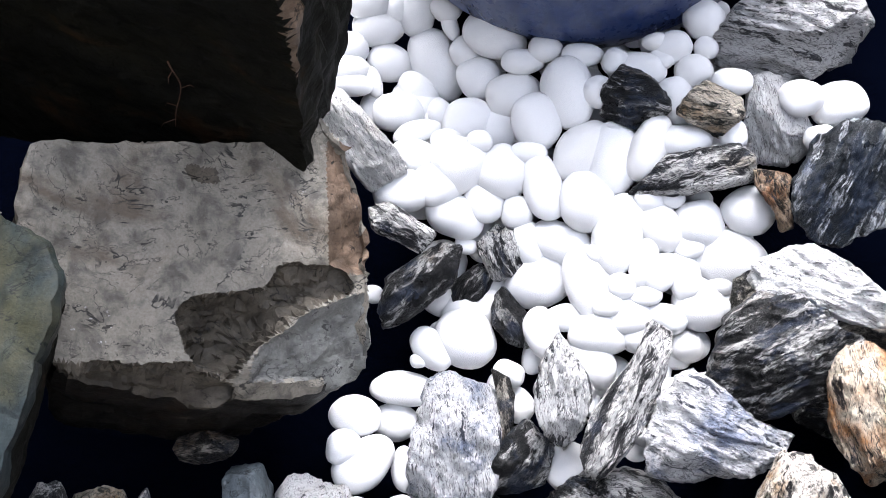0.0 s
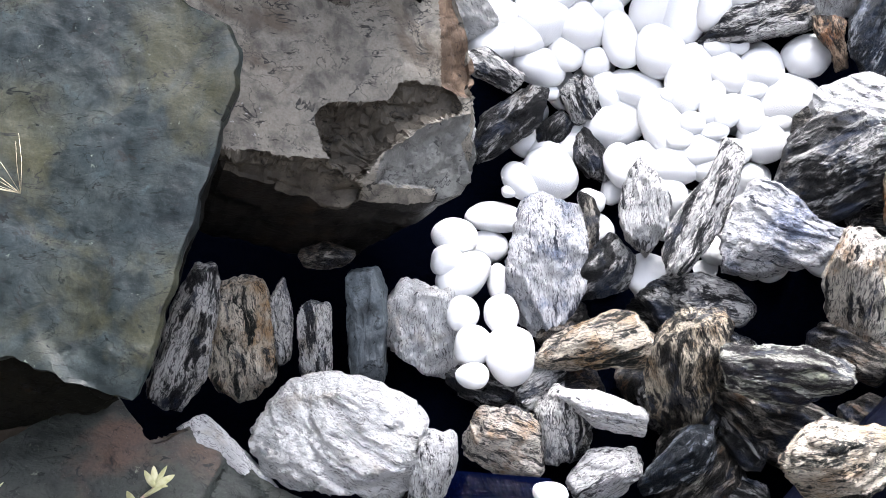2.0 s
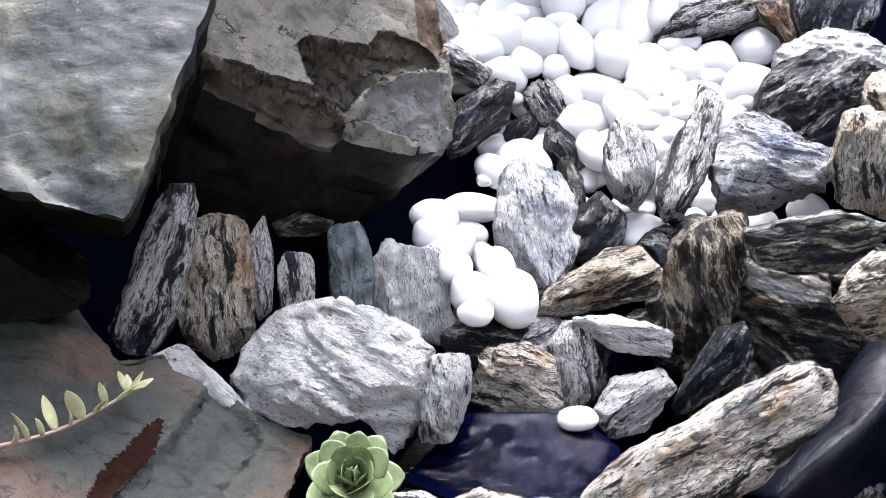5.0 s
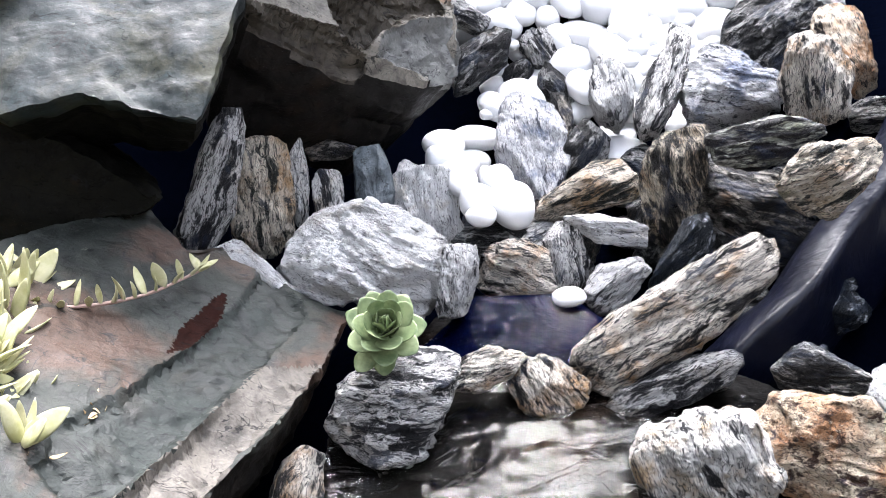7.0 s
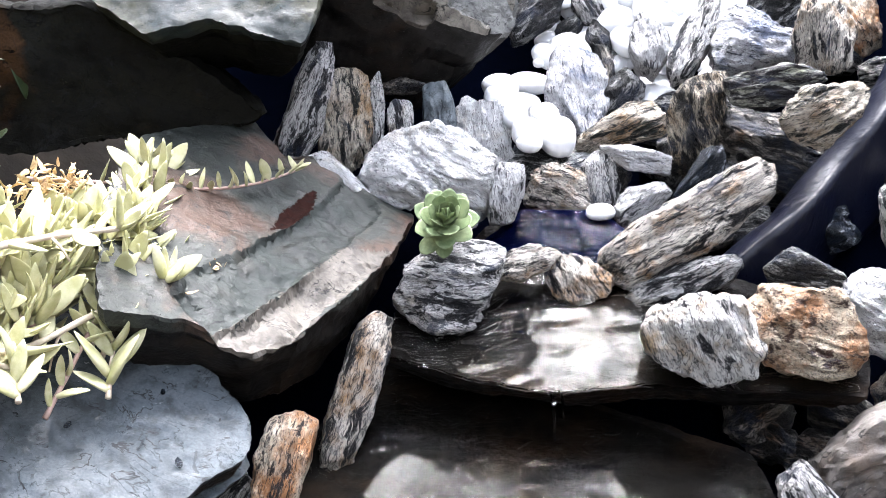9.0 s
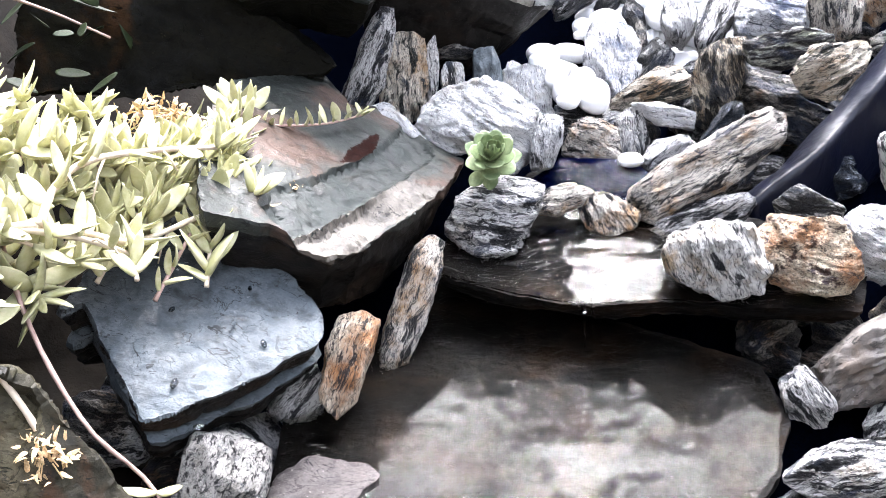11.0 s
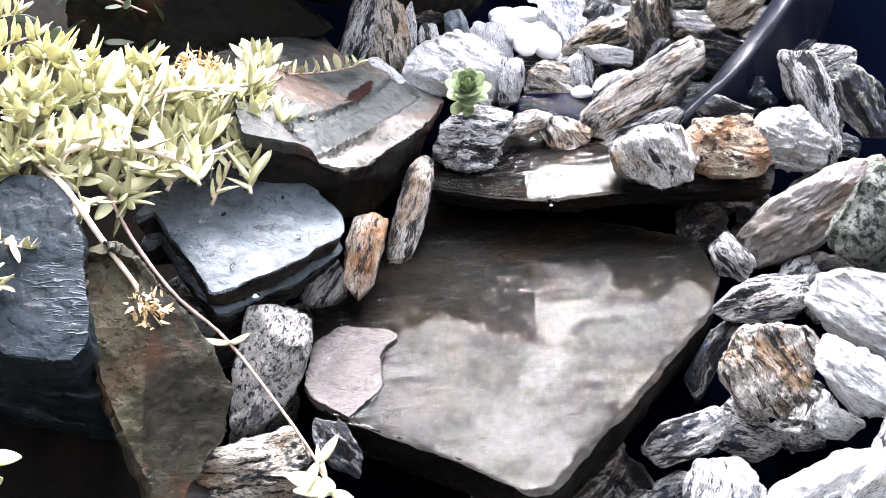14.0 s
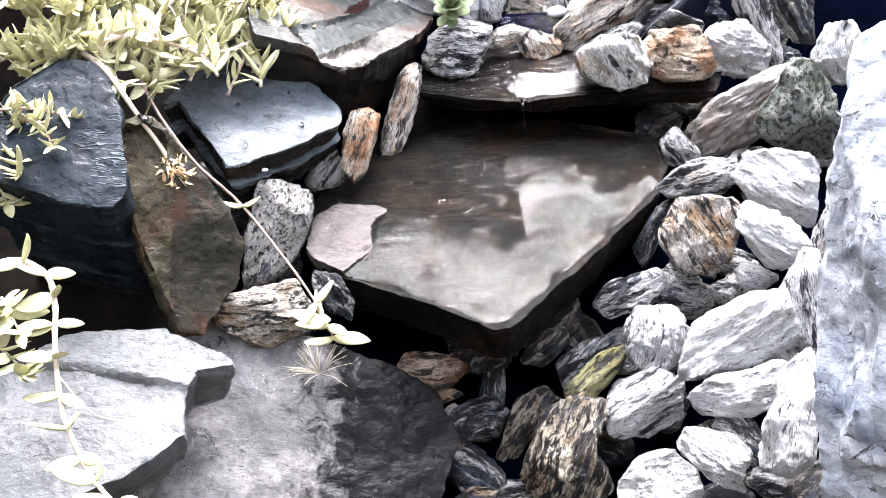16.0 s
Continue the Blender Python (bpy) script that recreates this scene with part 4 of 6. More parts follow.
rock("striped_rock", TAN, pose(0.005, 0.360, 0.196, 56, -20, -2), [(-6.5, -1.2), (-1, -2), (4.4, -2.5), (5.4, -0.9), (4, 2.2), (1.5, 2.8), (-4.8, 1.2), (-6.3, 0.1)], 4.5, 17, "flat brown and white layered rock")
rock("dark_rock", DARKTAN, pose(0.082, 0.310, 0.230, 30, 55, -75), [(-0.9, -3.2), (4, -3.8), (6.8, -2.4), (3.5, 1.5), (-0.3, 3.6), (-3.7, 4.6), (-4.9, 4.2), (-5, -0), (-3.7, -2.2)], 7.0, 18, "square-topped dark rock with rusty edge")
rock("green_rock", GREENISH, pose(0.153, 0.263, 0.293, 61, -13, -18), [(-4.5, -1.5), (-0.8, -2.6), (2.5, -2), (5.6, -0.2), (5.5, 0.9), (2, 2.3), (-2.4, 1.9), (-5.3, 1.5)], 4.5, 19, "flat grey-green rock with dark cracks")
rock("tan_rock", TAN, pose(0.178, 0.170, 0.305, 57, -28, -12), [(-4, -1.1), (-1.3, -3.6), (3.1, -1.8), (4.9, 0.2), (4.4, 1.6), (-0.7, 3.2), (-2.6, 2.4), (-4.3, 0.8)], 5.0, 20, "tan flat-topped rock with cracks")
rock("dark_rock", DARKBROWN, pose(0.169, 0.278, 0.195, 58, 9, -32), [(-5.4, -2.3), (-1.2, -4.4), (4.7, -3.8), (8, 1.9), (1.7, 2), (0.4, 5), (-6.6, 3.1)], 6.0, 21, "dark brown broken rock in shade")
rock("white_rock", WHITE, pose(0.008, 0.284, 0.193, 56, 8, -21), [(-4.2, -0.4), (-0.9, -1.5), (3.9, -1.1), (3.6, 1.3), (-1.5, 1.4), (-4.9, 0.3)], 3.0, 22, "small flat white layered rock")
rock("striped_rock", STRIPED, pose(-0.039, 0.287, 0.161, 16, 54, -84), [(1, -2.3), (3.6, -1.6), (3.4, 1.2), (0.5, 2.3), (-2.9, 2), (-3.9, 0.1), (-2.1, -2.1)], 4.0, 23, "small upright black and white rock")
rock("brown_rock", STRIPEDTAN, pose(-0.093, 0.267, 0.162, 53, 12, -19), [(-3.6, -2.4), (2.1, -3.1), (4.5, -1.6), (2.5, 2.8), (-0.2, 3.7), (-3.4, 1.9), (-4.2, -1.3)], 5.0, 24, "brown and cream block at the water edge")
rock("grey_rock", GREY, pose(0.002, 0.234, 0.159, 46, -32, 10), [(-3.2, -1.4), (-0.3, -2.4), (3.6, -1), (3.6, 0.8), (-0.2, 2.6), (-3.3, 1.2)], 4.0, 25, "small grey triangular rock")
rock("striped_rock", BLUE, pose(0.070, 0.229, 0.195, 38, -44, 20), [(-5.1, -0.5), (-0.4, -1.7), (2.6, -1.9), (4.3, 0.6), (2.5, 2), (-2, 1.2), (-4.6, 0.7)], 4.0, 26, "blue-grey striped leaning rock")
rock("striped_boulder", STRIPEDTAN, pose(0.026, 0.124, 0.199, 46, -29, 4), [(-10.4, -0.9), (-9.7, 1.7), (-5, 2.8), (4, 3.0), (9.4, 2.6), (10.7, 0.9), (9.0, -1.4), (3, -2.9), (-3.5, -4.0), (-8.4, -3.8)], 5.5, 27, "long layered black and cream rock with an orange end")
rock("dark_rock", STRIPED, pose(0.014, 0.081, 0.148, 43, -24, 2), [(-6.4, -1.5), (-1.3, -1.7), (4.9, -1.8), (6.7, -0.4), (6.3, 0.9), (1.8, 2), (-4.8, 1.7), (-6.4, 0.2)], 5.0, 28, "dark grainy rock under the long layered rock")
rock("white_rock", BANDED, pose(0.003, -0.045, 0.180, 33, 46, -65), [(-0.9, -5.6), (1.2, -4.5), (4.5, -1.3), (4.8, 2.9), (2.9, 4.8), (-2.5, 5), (-4.3, 0.1), (-4.4, -3.7), (-2.7, -5.3)], 7.0, 29, "white rock with black and ochre bands on the ledge")
rock("orange_rock", SPOTTED, pose(0.103, -0.046, 0.181, 55, 5, -27), [(-3.4, -3.9), (-0.5, -4.6), (4.8, -2.6), (6.2, -0.3), (3.7, 3.3), (1.6, 4.5), (-4.5, 3.1), (-6.1, 1)], 7.0, 30, "rusty orange and cream rock on the ledge")
rock("dark_rock", DARK, pose(0.121, 0.023, 0.202, 58, 2, -24), [(-2.8, -1.8), (0.9, -1.6), (3.7, -1), (4, 0.4), (-1.3, 2.4), (-3.7, -0.4)], 4.0, 31, "rough black rock behind the ledge")
rock("white_rock", WHITE, pose(0.210, -0.008, 0.161, 59, 21, -37), [(-1, -4.6), (2.7, -3.7), (5.7, -0.6), (4.3, 2.9), (-0.9, 4.6), (-5, 1.9), (-5.2, -1.8)], 6.0, 32, "rounded white rock with grey cracks")
rock("striped_rock", STRIPED, pose(0.259, 0.043, 0.195, 43, 53, -64), [(-2.7, -3), (3.2, -1.9), (9.8, -1), (8.1, 1.3), (-1, 3), (-6.1, 2.4), (-8, -1.9)], 5.0, 33, "tall black and white layered rock")
rock("mossy_rock", GREENISH, pose(0.265, -0.094, 0.255, 48, 50, -61), [(0.4, -2.8), (4.4, -1.4), (5.5, 0.9), (-0.8, 3.1), (-5.4, 0.6), (-3.5, -2.2)], 5.0, 34, "mottled olive and white rock")
rock("white_rock", WHITE, pose(0.290, -0.223, 0.242, 21, 61, -93), [(4, -1.8), (4.3, 1), (1.5, 3.6), (-4.2, 2), (-4.2, -1.4), (0, -3.7)], 6.0, 35, "pale rounded rock beside the boulder")
rock("slate_rock", SLATE_BROWN, pose(0.193, -0.140, 0.119, 52, -35, 3), [(-10.2, -1), (-7.6, -2.9), (-1.6, -4.3), (11.5, -2.1), (11.5, 0.5), (8.3, 2.5), (-3.2, 4.3), (-10.6, 2.6)], 6.0, 36, "wedge of brown-grey slate with fractured face")
rock("green_rock", MOSSY, pose(0.208, -0.304, 0.200, 6, -62, 62), [(-3.8, 4.5), (-5.6, 0), (-5.7, -4.9), (2, -4.3), (7, -0.8), (6.8, 2.1), (-2, 5.6)], 8.0, 37, "rounded grey-green mossy rock")
rock("grey_rock", STRIPED, pose(0.080, -0.171, 0.080, 48, 41, -46), [(0.5, -2.8), (3.3, -0.6), (2.3, 2.3), (-3.2, 1.7), (-2.8, -1.3)], 3.5, 38, "small grey layered rock at the basin edge")
rock("dark_rock", STRIPED, pose(0.076, -0.309, 0.112, 57, -15, -8), [(-5.2, -1.4), (2.5, -3), (5, -0.7), (5.2, 1.7), (-0.9, 2.9), (-6, 0.4)], 4.5, 39, "oval dark layered rock beside the basin")
rock("white_rock", WHITE, pose(0.164, -0.382, 0.138, 55, 24, -37), [(-1, -4), (6.2, -2.8), (5.6, 0.5), (1.6, 5.1), (-2.7, 3.6), (-5.9, 0.6), (-5.9, -2.7)], 6.0, 40, "smooth white oval layered rock")
rock("orange_rock", STRIPEDTAN, pose(0.053, -0.406, 0.084, 39, 43, -58), [(3.5, -4.7), (5.7, -1.7), (4.3, 2.1), (-0.3, 6.4), (-2.5, 5.6), (-5.6, -0.4), (-2.6, -5.2)], 7.0, 41, "round rock with black and orange bands")
rock("white_rock", WHITE, pose(0.128, -0.467, 0.112, 50, 28, -43), [(2.3, -3.4), (5.2, -0.3), (4.5, 2), (0.2, 3.1), (-5.7, 1.4), (-4.3, -1.8)], 5.0, 42, "white rock with fine grey layers")
rock("white_rock", WHITE, pose(0.112, -0.462, 0.046, 52, 11, -29), [(-0.9, -2), (1.6, -1.4), (3, 1.1), (-1.8, 1.7), (-2.7, -0.2)], 3.5, 43, "small white rock between larger ones")
rock("dark_rock", DARK, pose(0.010, -0.313, 0.032, 31, -48, 37), [(-5.5, -1.2), (-1.2, -1.3), (5.2, -1.2), (5.6, -0.1), (3, 1.3), (-3.6, 1.6)], 3.5, 44, "dark layered rock leaning on the basin")
rock("striped_rock", STRIPED, pose(-0.046, -0.416, 0.003, 49, -20, 4), [(-4, -2.1), (1.8, -2.5), (5.2, -0.7), (4.7, 1.8), (-1.8, 2.6), (-5.3, 0.7)], 4.0, 45, "dark grey layered rock by the gully")
rock("grey_rock", STRIPED, pose(0.027, -0.408, -0.006, 52, 7, -21), [(-2.6, -2.4), (1.9, -3), (5.1, 0.5), (1.6, 2.2), (-1.9, 3.5), (-4.4, 0.1)], 4.5, 46, "grey wrinkled rock beside the basin")
rock("white_rock", GREY, pose(-0.031, -0.517, 0.004, 16, -48, 55), [(-4, 2.6), (-4.7, -0.3), (-2, -4.1), (1.9, -4.1), (4.7, -0.6), (3.1, 3.5), (0.2, 4.2)], 5.0, 47, "pale grey rock with dark flecks")
rock("white_boulder", WHITE, pose(0.054, -0.587, 0.055, 42, -30, 9), [(-8.3, -1.2), (-0.9, -3.6), (5.8, -4.4), (7.4, 1.6), (3.6, 3.8), (-3.9, 3.9), (-9.3, -0.2)], 7.0, 48, "large smooth white rock with grey lines")
rock("white_rock", WHITE, pose(0.031, -0.679, 0.050, 45, -14, -7), [(-5.3, -1.4), (0.3, -2.9), (5.1, -1.5), (5.5, 2.4), (-3.1, 2.2), (-6.4, 0.8)], 5.0, 49, "long white rock with grey grain")
rock("white_rock", WHITE, pose(0.067, -0.742, 0.063, 5, -46, 59), [(-5.9, 2), (-6, -1.1), (-4.1, -3.1), (5.7, -1.6), (7.8, 0.1), (5.4, 2), (-3.9, 2.7)], 5.0, 50, "tall white rock leaning on others")
rock("green_rock", MOSSYELLOW, pose(-0.114, -0.527, -0.040, 38, -30, 22), [(-5, -0.2), (-2.5, -2), (3.1, -1.5), (5.7, 0.1), (2.2, 1.9), (-4.5, 1.4)], 4.0, 51, "rock stained yellow-green by lichen")
rock("dark_rock", DARK, pose(-0.126, -0.472, -0.059, 41, -28, 19), [(-4.4, -1.9), (2.2, -1.2), (5.5, -0.8), (2.5, 1.6), (-2.9, 1.9)], 4.0, 52, "dark wet rock in the gully")
rock("brown_rock", DARKBROWN, pose(-0.170, -0.439, -0.058, 42, -27, 20), [(-2.2, -1.9), (2.6, -1.7), (4.1, 0.6), (0.2, 2.3), (-4.2, 0.7)], 4.0, 53, "wet dark brown rock under the basin")
rock("white_rock", GREY, pose(-0.060, -0.576, -0.054, 40, -25, 13), [(-5.6, -1.7), (-1.7, -3.8), (2.5, -3.9), (5.6, -0.7), (4.1, 3.4), (-1.7, 4), (-5, 1.8)], 6.0, 54, "pale rock with black cracks")
rock("tan_rock", DARKTAN, pose(-0.169, -0.623, -0.088, 19, -40, 54), [(-7.2, 2.3), (-6.2, -1.9), (-1.9, -7.2), (1.7, -2.9), (7.7, -2.3), (7.7, 1.6), (3.4, 4.7), (-3.5, 4.5)], 7.0, 55, "knobbly tan and black rock")
rock("orange_rock", DARKTAN, pose(-0.212, -0.511, -0.131, 29, -36, 41), [(-6.6, -1.4), (-1, -1.6), (5.1, -2.6), (5.5, 0.5), (1.8, 2.8), (-6.2, 0.8)], 4.5, 56, "narrow rusty orange rock in the gully")
rock("brown_rock", BROWN, pose(-0.336, -0.461, -0.061, 48, 5, -2), [(-2.6, -2.6), (3, -2.3), (5.4, 0.4), (2.3, 2.4), (-3.3, 2.5), (-4.9, -0.2)], 4.0, 57, "wet red-brown flat rock below the basin")
rock("brown_rock", TAN, pose(-0.329, -0.477, -0.093, 47, 1, 1), [(-2.6, -0.7), (0.2, -1.3), (3.6, -0.3), (1.2, 1.2), (-3.2, 0.7)], 3.0, 58, "small wet tan rock")
rock("cream_rock", CREAM, pose(-0.309, -0.527, -0.121, 2, 45, -87), [(1.6, -1.6), (4.9, -0.5), (2.8, 1.3), (-1.7, 2.4), (-4, -0), (-2.4, -2.2)], 4.0, 59, "wet cream rock in the gully")
rock("white_rock", WHITE, pose(-0.067, -0.697, -0.086, 40, -11, -3), [(-4.8, -3.2), (2.5, -4.6), (4.6, -1.7), (4.8, 1.8), (2.6, 4.3), (-1.6, 4.5), (-4.8, 1.6)], 6.0, 60, "rounded white rock with dark cracks")
rock("white_rock", WHITE, pose(-0.012, -0.731, 0.005, 40, 19, -40), [(1.1, -2.7), (4.8, -1.5), (3.3, -0.3), (3, 2.5), (0.4, 3.1), (-4.3, 0.9), (-4.1, -1.7)], 5.0, 61, "white rock with a yellow tint")
rock("tan_rock", DARKTAN, pose(-0.281, -0.629, -0.161, 41, 2, -3), [(-3.7, -2.1), (3.7, -2.4), (3.9, 1.9), (-1.3, 2.7), (-4.4, 0.8)], 5.0, 62, "tan rock at the bottom of the gully")
rock("dark_rock", DARK, pose(-0.257, -0.483, -0.140, 6, -45, 79), [(-8.1, -0.1), (-7.3, -2.5), (-1.8, -0.8), (3, -1.9), (8.7, -1.4), (7.8, 1), (-4.3, 2.4)], 4.0, 63, "wet black rock in the gully")
rock("white_rock", GREY, pose(0.146, -0.559, 0.070, 17, 50, -93), [(5.7, -1.2), (7.3, 2), (-6.1, 2), (-7, 0.1), (-1.6, -3.2)], 5.0, 64, "pale grey rock beside the large boulder")
rock("striped_rock", STRIPED, pose(0.196, -0.478, 0.107, -2, -54, 66), [(-4.7, 0.7), (-1.4, -2.2), (5.5, -0), (0.2, 2)], 4.0, 65, "dark grey layered sliver of rock")
rock("white_rock", STRIPED, pose(0.128, 0.412, 0.196, 42, -10, -18), [(-4.2, -1.6), (-1.2, -2.6), (3.2, -2.2), (4.4, -0.4), (2.2, 1.8), (-1.6, 2.7), (-3.6, 1.6)], 5.0, 92, "small pale rock with black wavy layers beside pebbles")
rock("tall_rock", STRIPED, pose(-0.397, 0.328, 0.271, 40, -51, 52), [(-6.9, 0.7), (-6.6, -1.5), (-2.3, -2.6), (4.7, -1.7), (7.9, -0.4), (7.3, 1.2), (4.6, 2.1), (-2.5, 2), (-5.6, 2.3)], 5.5, 66, "tall grey and black layered upright rock")
rock("brown_rock", TAN, pose(-0.353, 0.353, 0.235, -7, 60, -92), [(6.4, -0.3), (4.4, 2.6), (-1, 3.1), (-5.6, 2.6), (-6.2, -0.3), (-5.6, -1.8), (3.8, -3.6)], 5.0, 67, "upright rock with rough rusty brown face")
rock("thin_rock", STRIPED, pose(-0.313, 0.368, 0.241, -7, 60, -95), [(4.6, -0.6), (3.5, 0.7), (-0.8, 1), (-4.7, 0.4), (-2.7, -1)], 3.0, 68, "thin upright grey layered rock")
rock("thin_rock", STRIPED, pose(-0.285, 0.368, 0.206, 3, 46, -86), [(3.8, -1.8), (3.9, 1), (-0.7, 1.7), (-3.6, 1.7), (-4, -0.1), (-3.3, -1.3)], 3.5, 69, "small upright black and white rock")
rock("slate_rock", SLATE_BLUE, pose(-0.234, 0.394, 0.192, 4, -46, 85), [(-0.7, 2), (-6.3, 1.2), (-5.6, -1.9), (3.5, -2), (6.1, -0.9), (5.5, 2)], 4.5, 70, "grey slate block under the overhang")
rock("white_rock", WHITE, pose(-0.174, 0.399, 0.177, 2, 58, -92), [(1.8, -3.9), (4.1, -0.2), (5.5, 4.9), (2.7, 3.3), (-1.8, 3.2), (-3.8, 2.4), (-4.9, -2.3), (-3.1, -3.8)], 6.0, 71, "pale upright block of rock with grey grain")
rock("white_boulder", WHITE, pose(-0.249, 0.252, 0.213, 51, 25, -19), [(-4.7, -6), (-0.8, -5.2), (3.5, -2.3), (7.2, -4.3), (7.6, -0.3), (6.7, 4.3), (4.2, 5.6), (-2.9, 4.8), (-6.5, 1.8), (-7.4, -1.7), (-7.3, -4.5)], 9.0, 72, "large white boulder with blue-grey layers")
rock("dark_rock", GREY, pose(-0.164, 0.229, 0.192, 10, 53, -84), [(3.3, -2.4), (3.7, 0.1), (0.1, 2.3), (-3, 2.4), (-3.4, -1.3)], 5.0, 73, "dark speckled rock against the white boulder")
rock("thin_rock", WHITE, pose(-0.357, 0.240, 0.215, 18, 29, -32), [(-0.8, -1), (5.3, -0.8), (6.1, 0.3), (0.2, 1.1), (-3.8, 1.4), (-5, -1.3)], 3.0, 74, "narrow pale wedge of rock behind the slab")
rock("brown_rock", DARKBROWN, pose(-0.279, 0.467, 0.222, 62, 2, 0), [(-2.2, -1), (1.8, -1), (3.2, 0.2), (-0.1, 1.3), (-2.8, 0.4)], 3.0, 75, "small brown rock in the dark gap")
rock("striped_rock", STRIPED, pose(-0.090, 0.677, 0.290, 34, 23, -22), [(-2.4, -1.6), (3, -1.4), (3.4, 1.2), (-2.2, 1.6), (-3.6, 0.1)], 3.0, 76, "flat layered grey rock under the boulder")
rock("dark_rock", DARK, pose(-0.074, 0.639, 0.242, 31, -21, 37), [(-5.8, -0.8), (-3.5, -1.8), (2.7, -2.4), (5.5, -0.3), (4.5, 1.5), (-1.8, 2.6), (-4.4, 1.1)], 5.0, 77, "dark wet layered rock at the pebble edge")
rock("dark_rock", DARK, pose(-0.020, 0.659, 0.202, 23, -29, 50), [(-2.6, 0.4), (-1.6, -2), (1.8, -1.5), (2.9, 0.8), (-0.8, 2.2)], 3.5, 78, "small black rock with white lines")
rock("striped_rock", STRIPED, pose(0.012, 0.683, 0.232, 14, 36, -68), [(-0.6, -2.2), (2.8, -1.5), (2.1, 1.9), (-1.7, 2.1), (-2.9, 0.6), (-1.9, -2)], 3.5, 79, "small rock with bold white and black bands")
rock("dark_rock", DARK, pose(0.020, 0.615, 0.205, 17, 31, -61), [(-0.1, -1.9), (1.9, -1.3), (3.8, 0.7), (-0.3, 1.8), (-3.5, 0.8), (-2.1, -1.3)], 4.0, 80, "dark wet rock between pebbles")
rock("brown_rock", DARKBROWN, pose(0.009, 0.512, 0.208, 2, 30, -87), [(-1, -0.6), (3.9, -0.8), (2.4, 0.6), (-0.9, 1), (-2.6, 0.6), (-3.5, -1)], 4.0, 81, "dark brown rock behind the pale slab")
rock("marble_rock", MARBLE, pose(-0.131, 0.760, 0.332, 24, 40, -46), [(-0.3, -2.5), (4.7, -2), (5.2, 2.5), (-2.5, 2), (-6.3, 1.1), (-4.5, -1.9)], 3.0, 82, "white marble-like wedge beside the boulder")
rock("black_rock", STRIPED, pose(-0.239, 0.074, 0.175, 56, 5, -6), [(-4.1, -3.9), (0, -5.2), (2.6, -4.7), (5.6, 3.2), (5.1, 4.9), (-0.9, 4.7), (-4.6, 1.7), (-5.9, -2.1)], 7.5, 83, "black rock with wavy white layers in the water")
rock("tan_rock", STRIPEDTAN, pose(-0.154, 0.112, 0.172, 48, -11, 2), [(-0.9, -1.9), (2.2, -1.2), (4.2, 0.1), (0.7, 1.9), (-2.6, 1.5), (-3.4, -1)], 3.5, 84, "flat tan layered rock holding back the water")
rock("striped_rock", STRIPEDTAN, pose(-0.098, 0.098, 0.152, 30, 39, -60), [(1, -2.9), (2.6, -1.4), (2.7, 2.1), (1.7, 3.7), (-2.9, 1.2), (-2.9, -1.2), (-2.2, -3)], 5.0, 85, "angular black and tan layered rock in the water")
rock("thin_rock", STRIPEDTAN, pose(-0.347, -0.022, 0.114, 27, -45, 59), [(-9, -0), (-7.8, -1.6), (-1.5, -2.1), (5.1, -1.9), (8.3, -1.2), (8.5, 0.7), (6.5, 2), (-3, 2.1), (-8, 1.1)], 4.0, 86, "slender layered black and tan rock leaning upright")
rock("orange_rock", ORANGE, pose(-0.412, -0.139, 0.136, 24, -43, 66), [(-6.1, -0.7), (-4.2, -1.9), (1.2, -2.2), (4.8, -2.1), (5.5, -0.4), (4.2, 2.2), (0.6, 2.4), (-4.6, 1.8)], 4.5, 87, "orange-brown rock with a dark cap leaning at the pool")
rock("striped_rock", STRIPED, pose(-0.470, -0.139, 0.084, 39, -28, 43), [(-2.7, -2.2), (-0, -2.9), (2.5, -1.4), (4.2, 1.2), (-0.6, 2.6), (-3.2, 2)], 4.5, 88, "dark finely layered rock at the waterline")
rock("granite_rock", GRANITE, pose(-0.538, -0.307, 0.096, 34, -41, 56), [(-9.9, -0.4), (-4.6, -2.8), (-1.7, -4), (5.6, -3.8), (7.1, -2.9), (7.2, 1.3), (5.7, 4.5), (-1.3, 3.6), (-9.8, 1.1)], 7.0, 89, "upright speckled white and grey rock")
rock("cream_rock", TAN, pose(-0.551, -0.440, 0.053, 52, 7, 7), [(-3.8, -3.1), (-0.1, -4.3), (4.7, -3), (6, 0.9), (4.3, 4.2), (-4.9, 2.5), (-7.4, 1.2)], 6.0, 90, "cream and brown layered block on the front slab")
rock("dark_rock", DARK, pose(-0.453, -0.437, 0.073, 34, 44, -38), [(-2.3, -1.5), (1.1, -2), (4, -0.5), (2.3, 1.5), (-1.3, 2.1), (-4.1, -0)], 4.0, 91, "small dark rock under the basin corner")

# ---- plants and small things ----
def part(name, data, material, parent, label="", at=None):
    """Links a mesh, or a bmesh with a material, as one object under its thing."""
    if isinstance(data, bmesh.types.BMesh):
        me = bpy.data.meshes.new(name)
        data.to_mesh(me)
        data.free()
        me.materials.append(material)
        me.polygons.foreach_set("use_smooth", [True] * len(me.polygons))
        data = me
    ob = new(name, data)
    ob.parent = parent
    if at is not None:
        ob.matrix_local = at
    return tagged(ob, label)


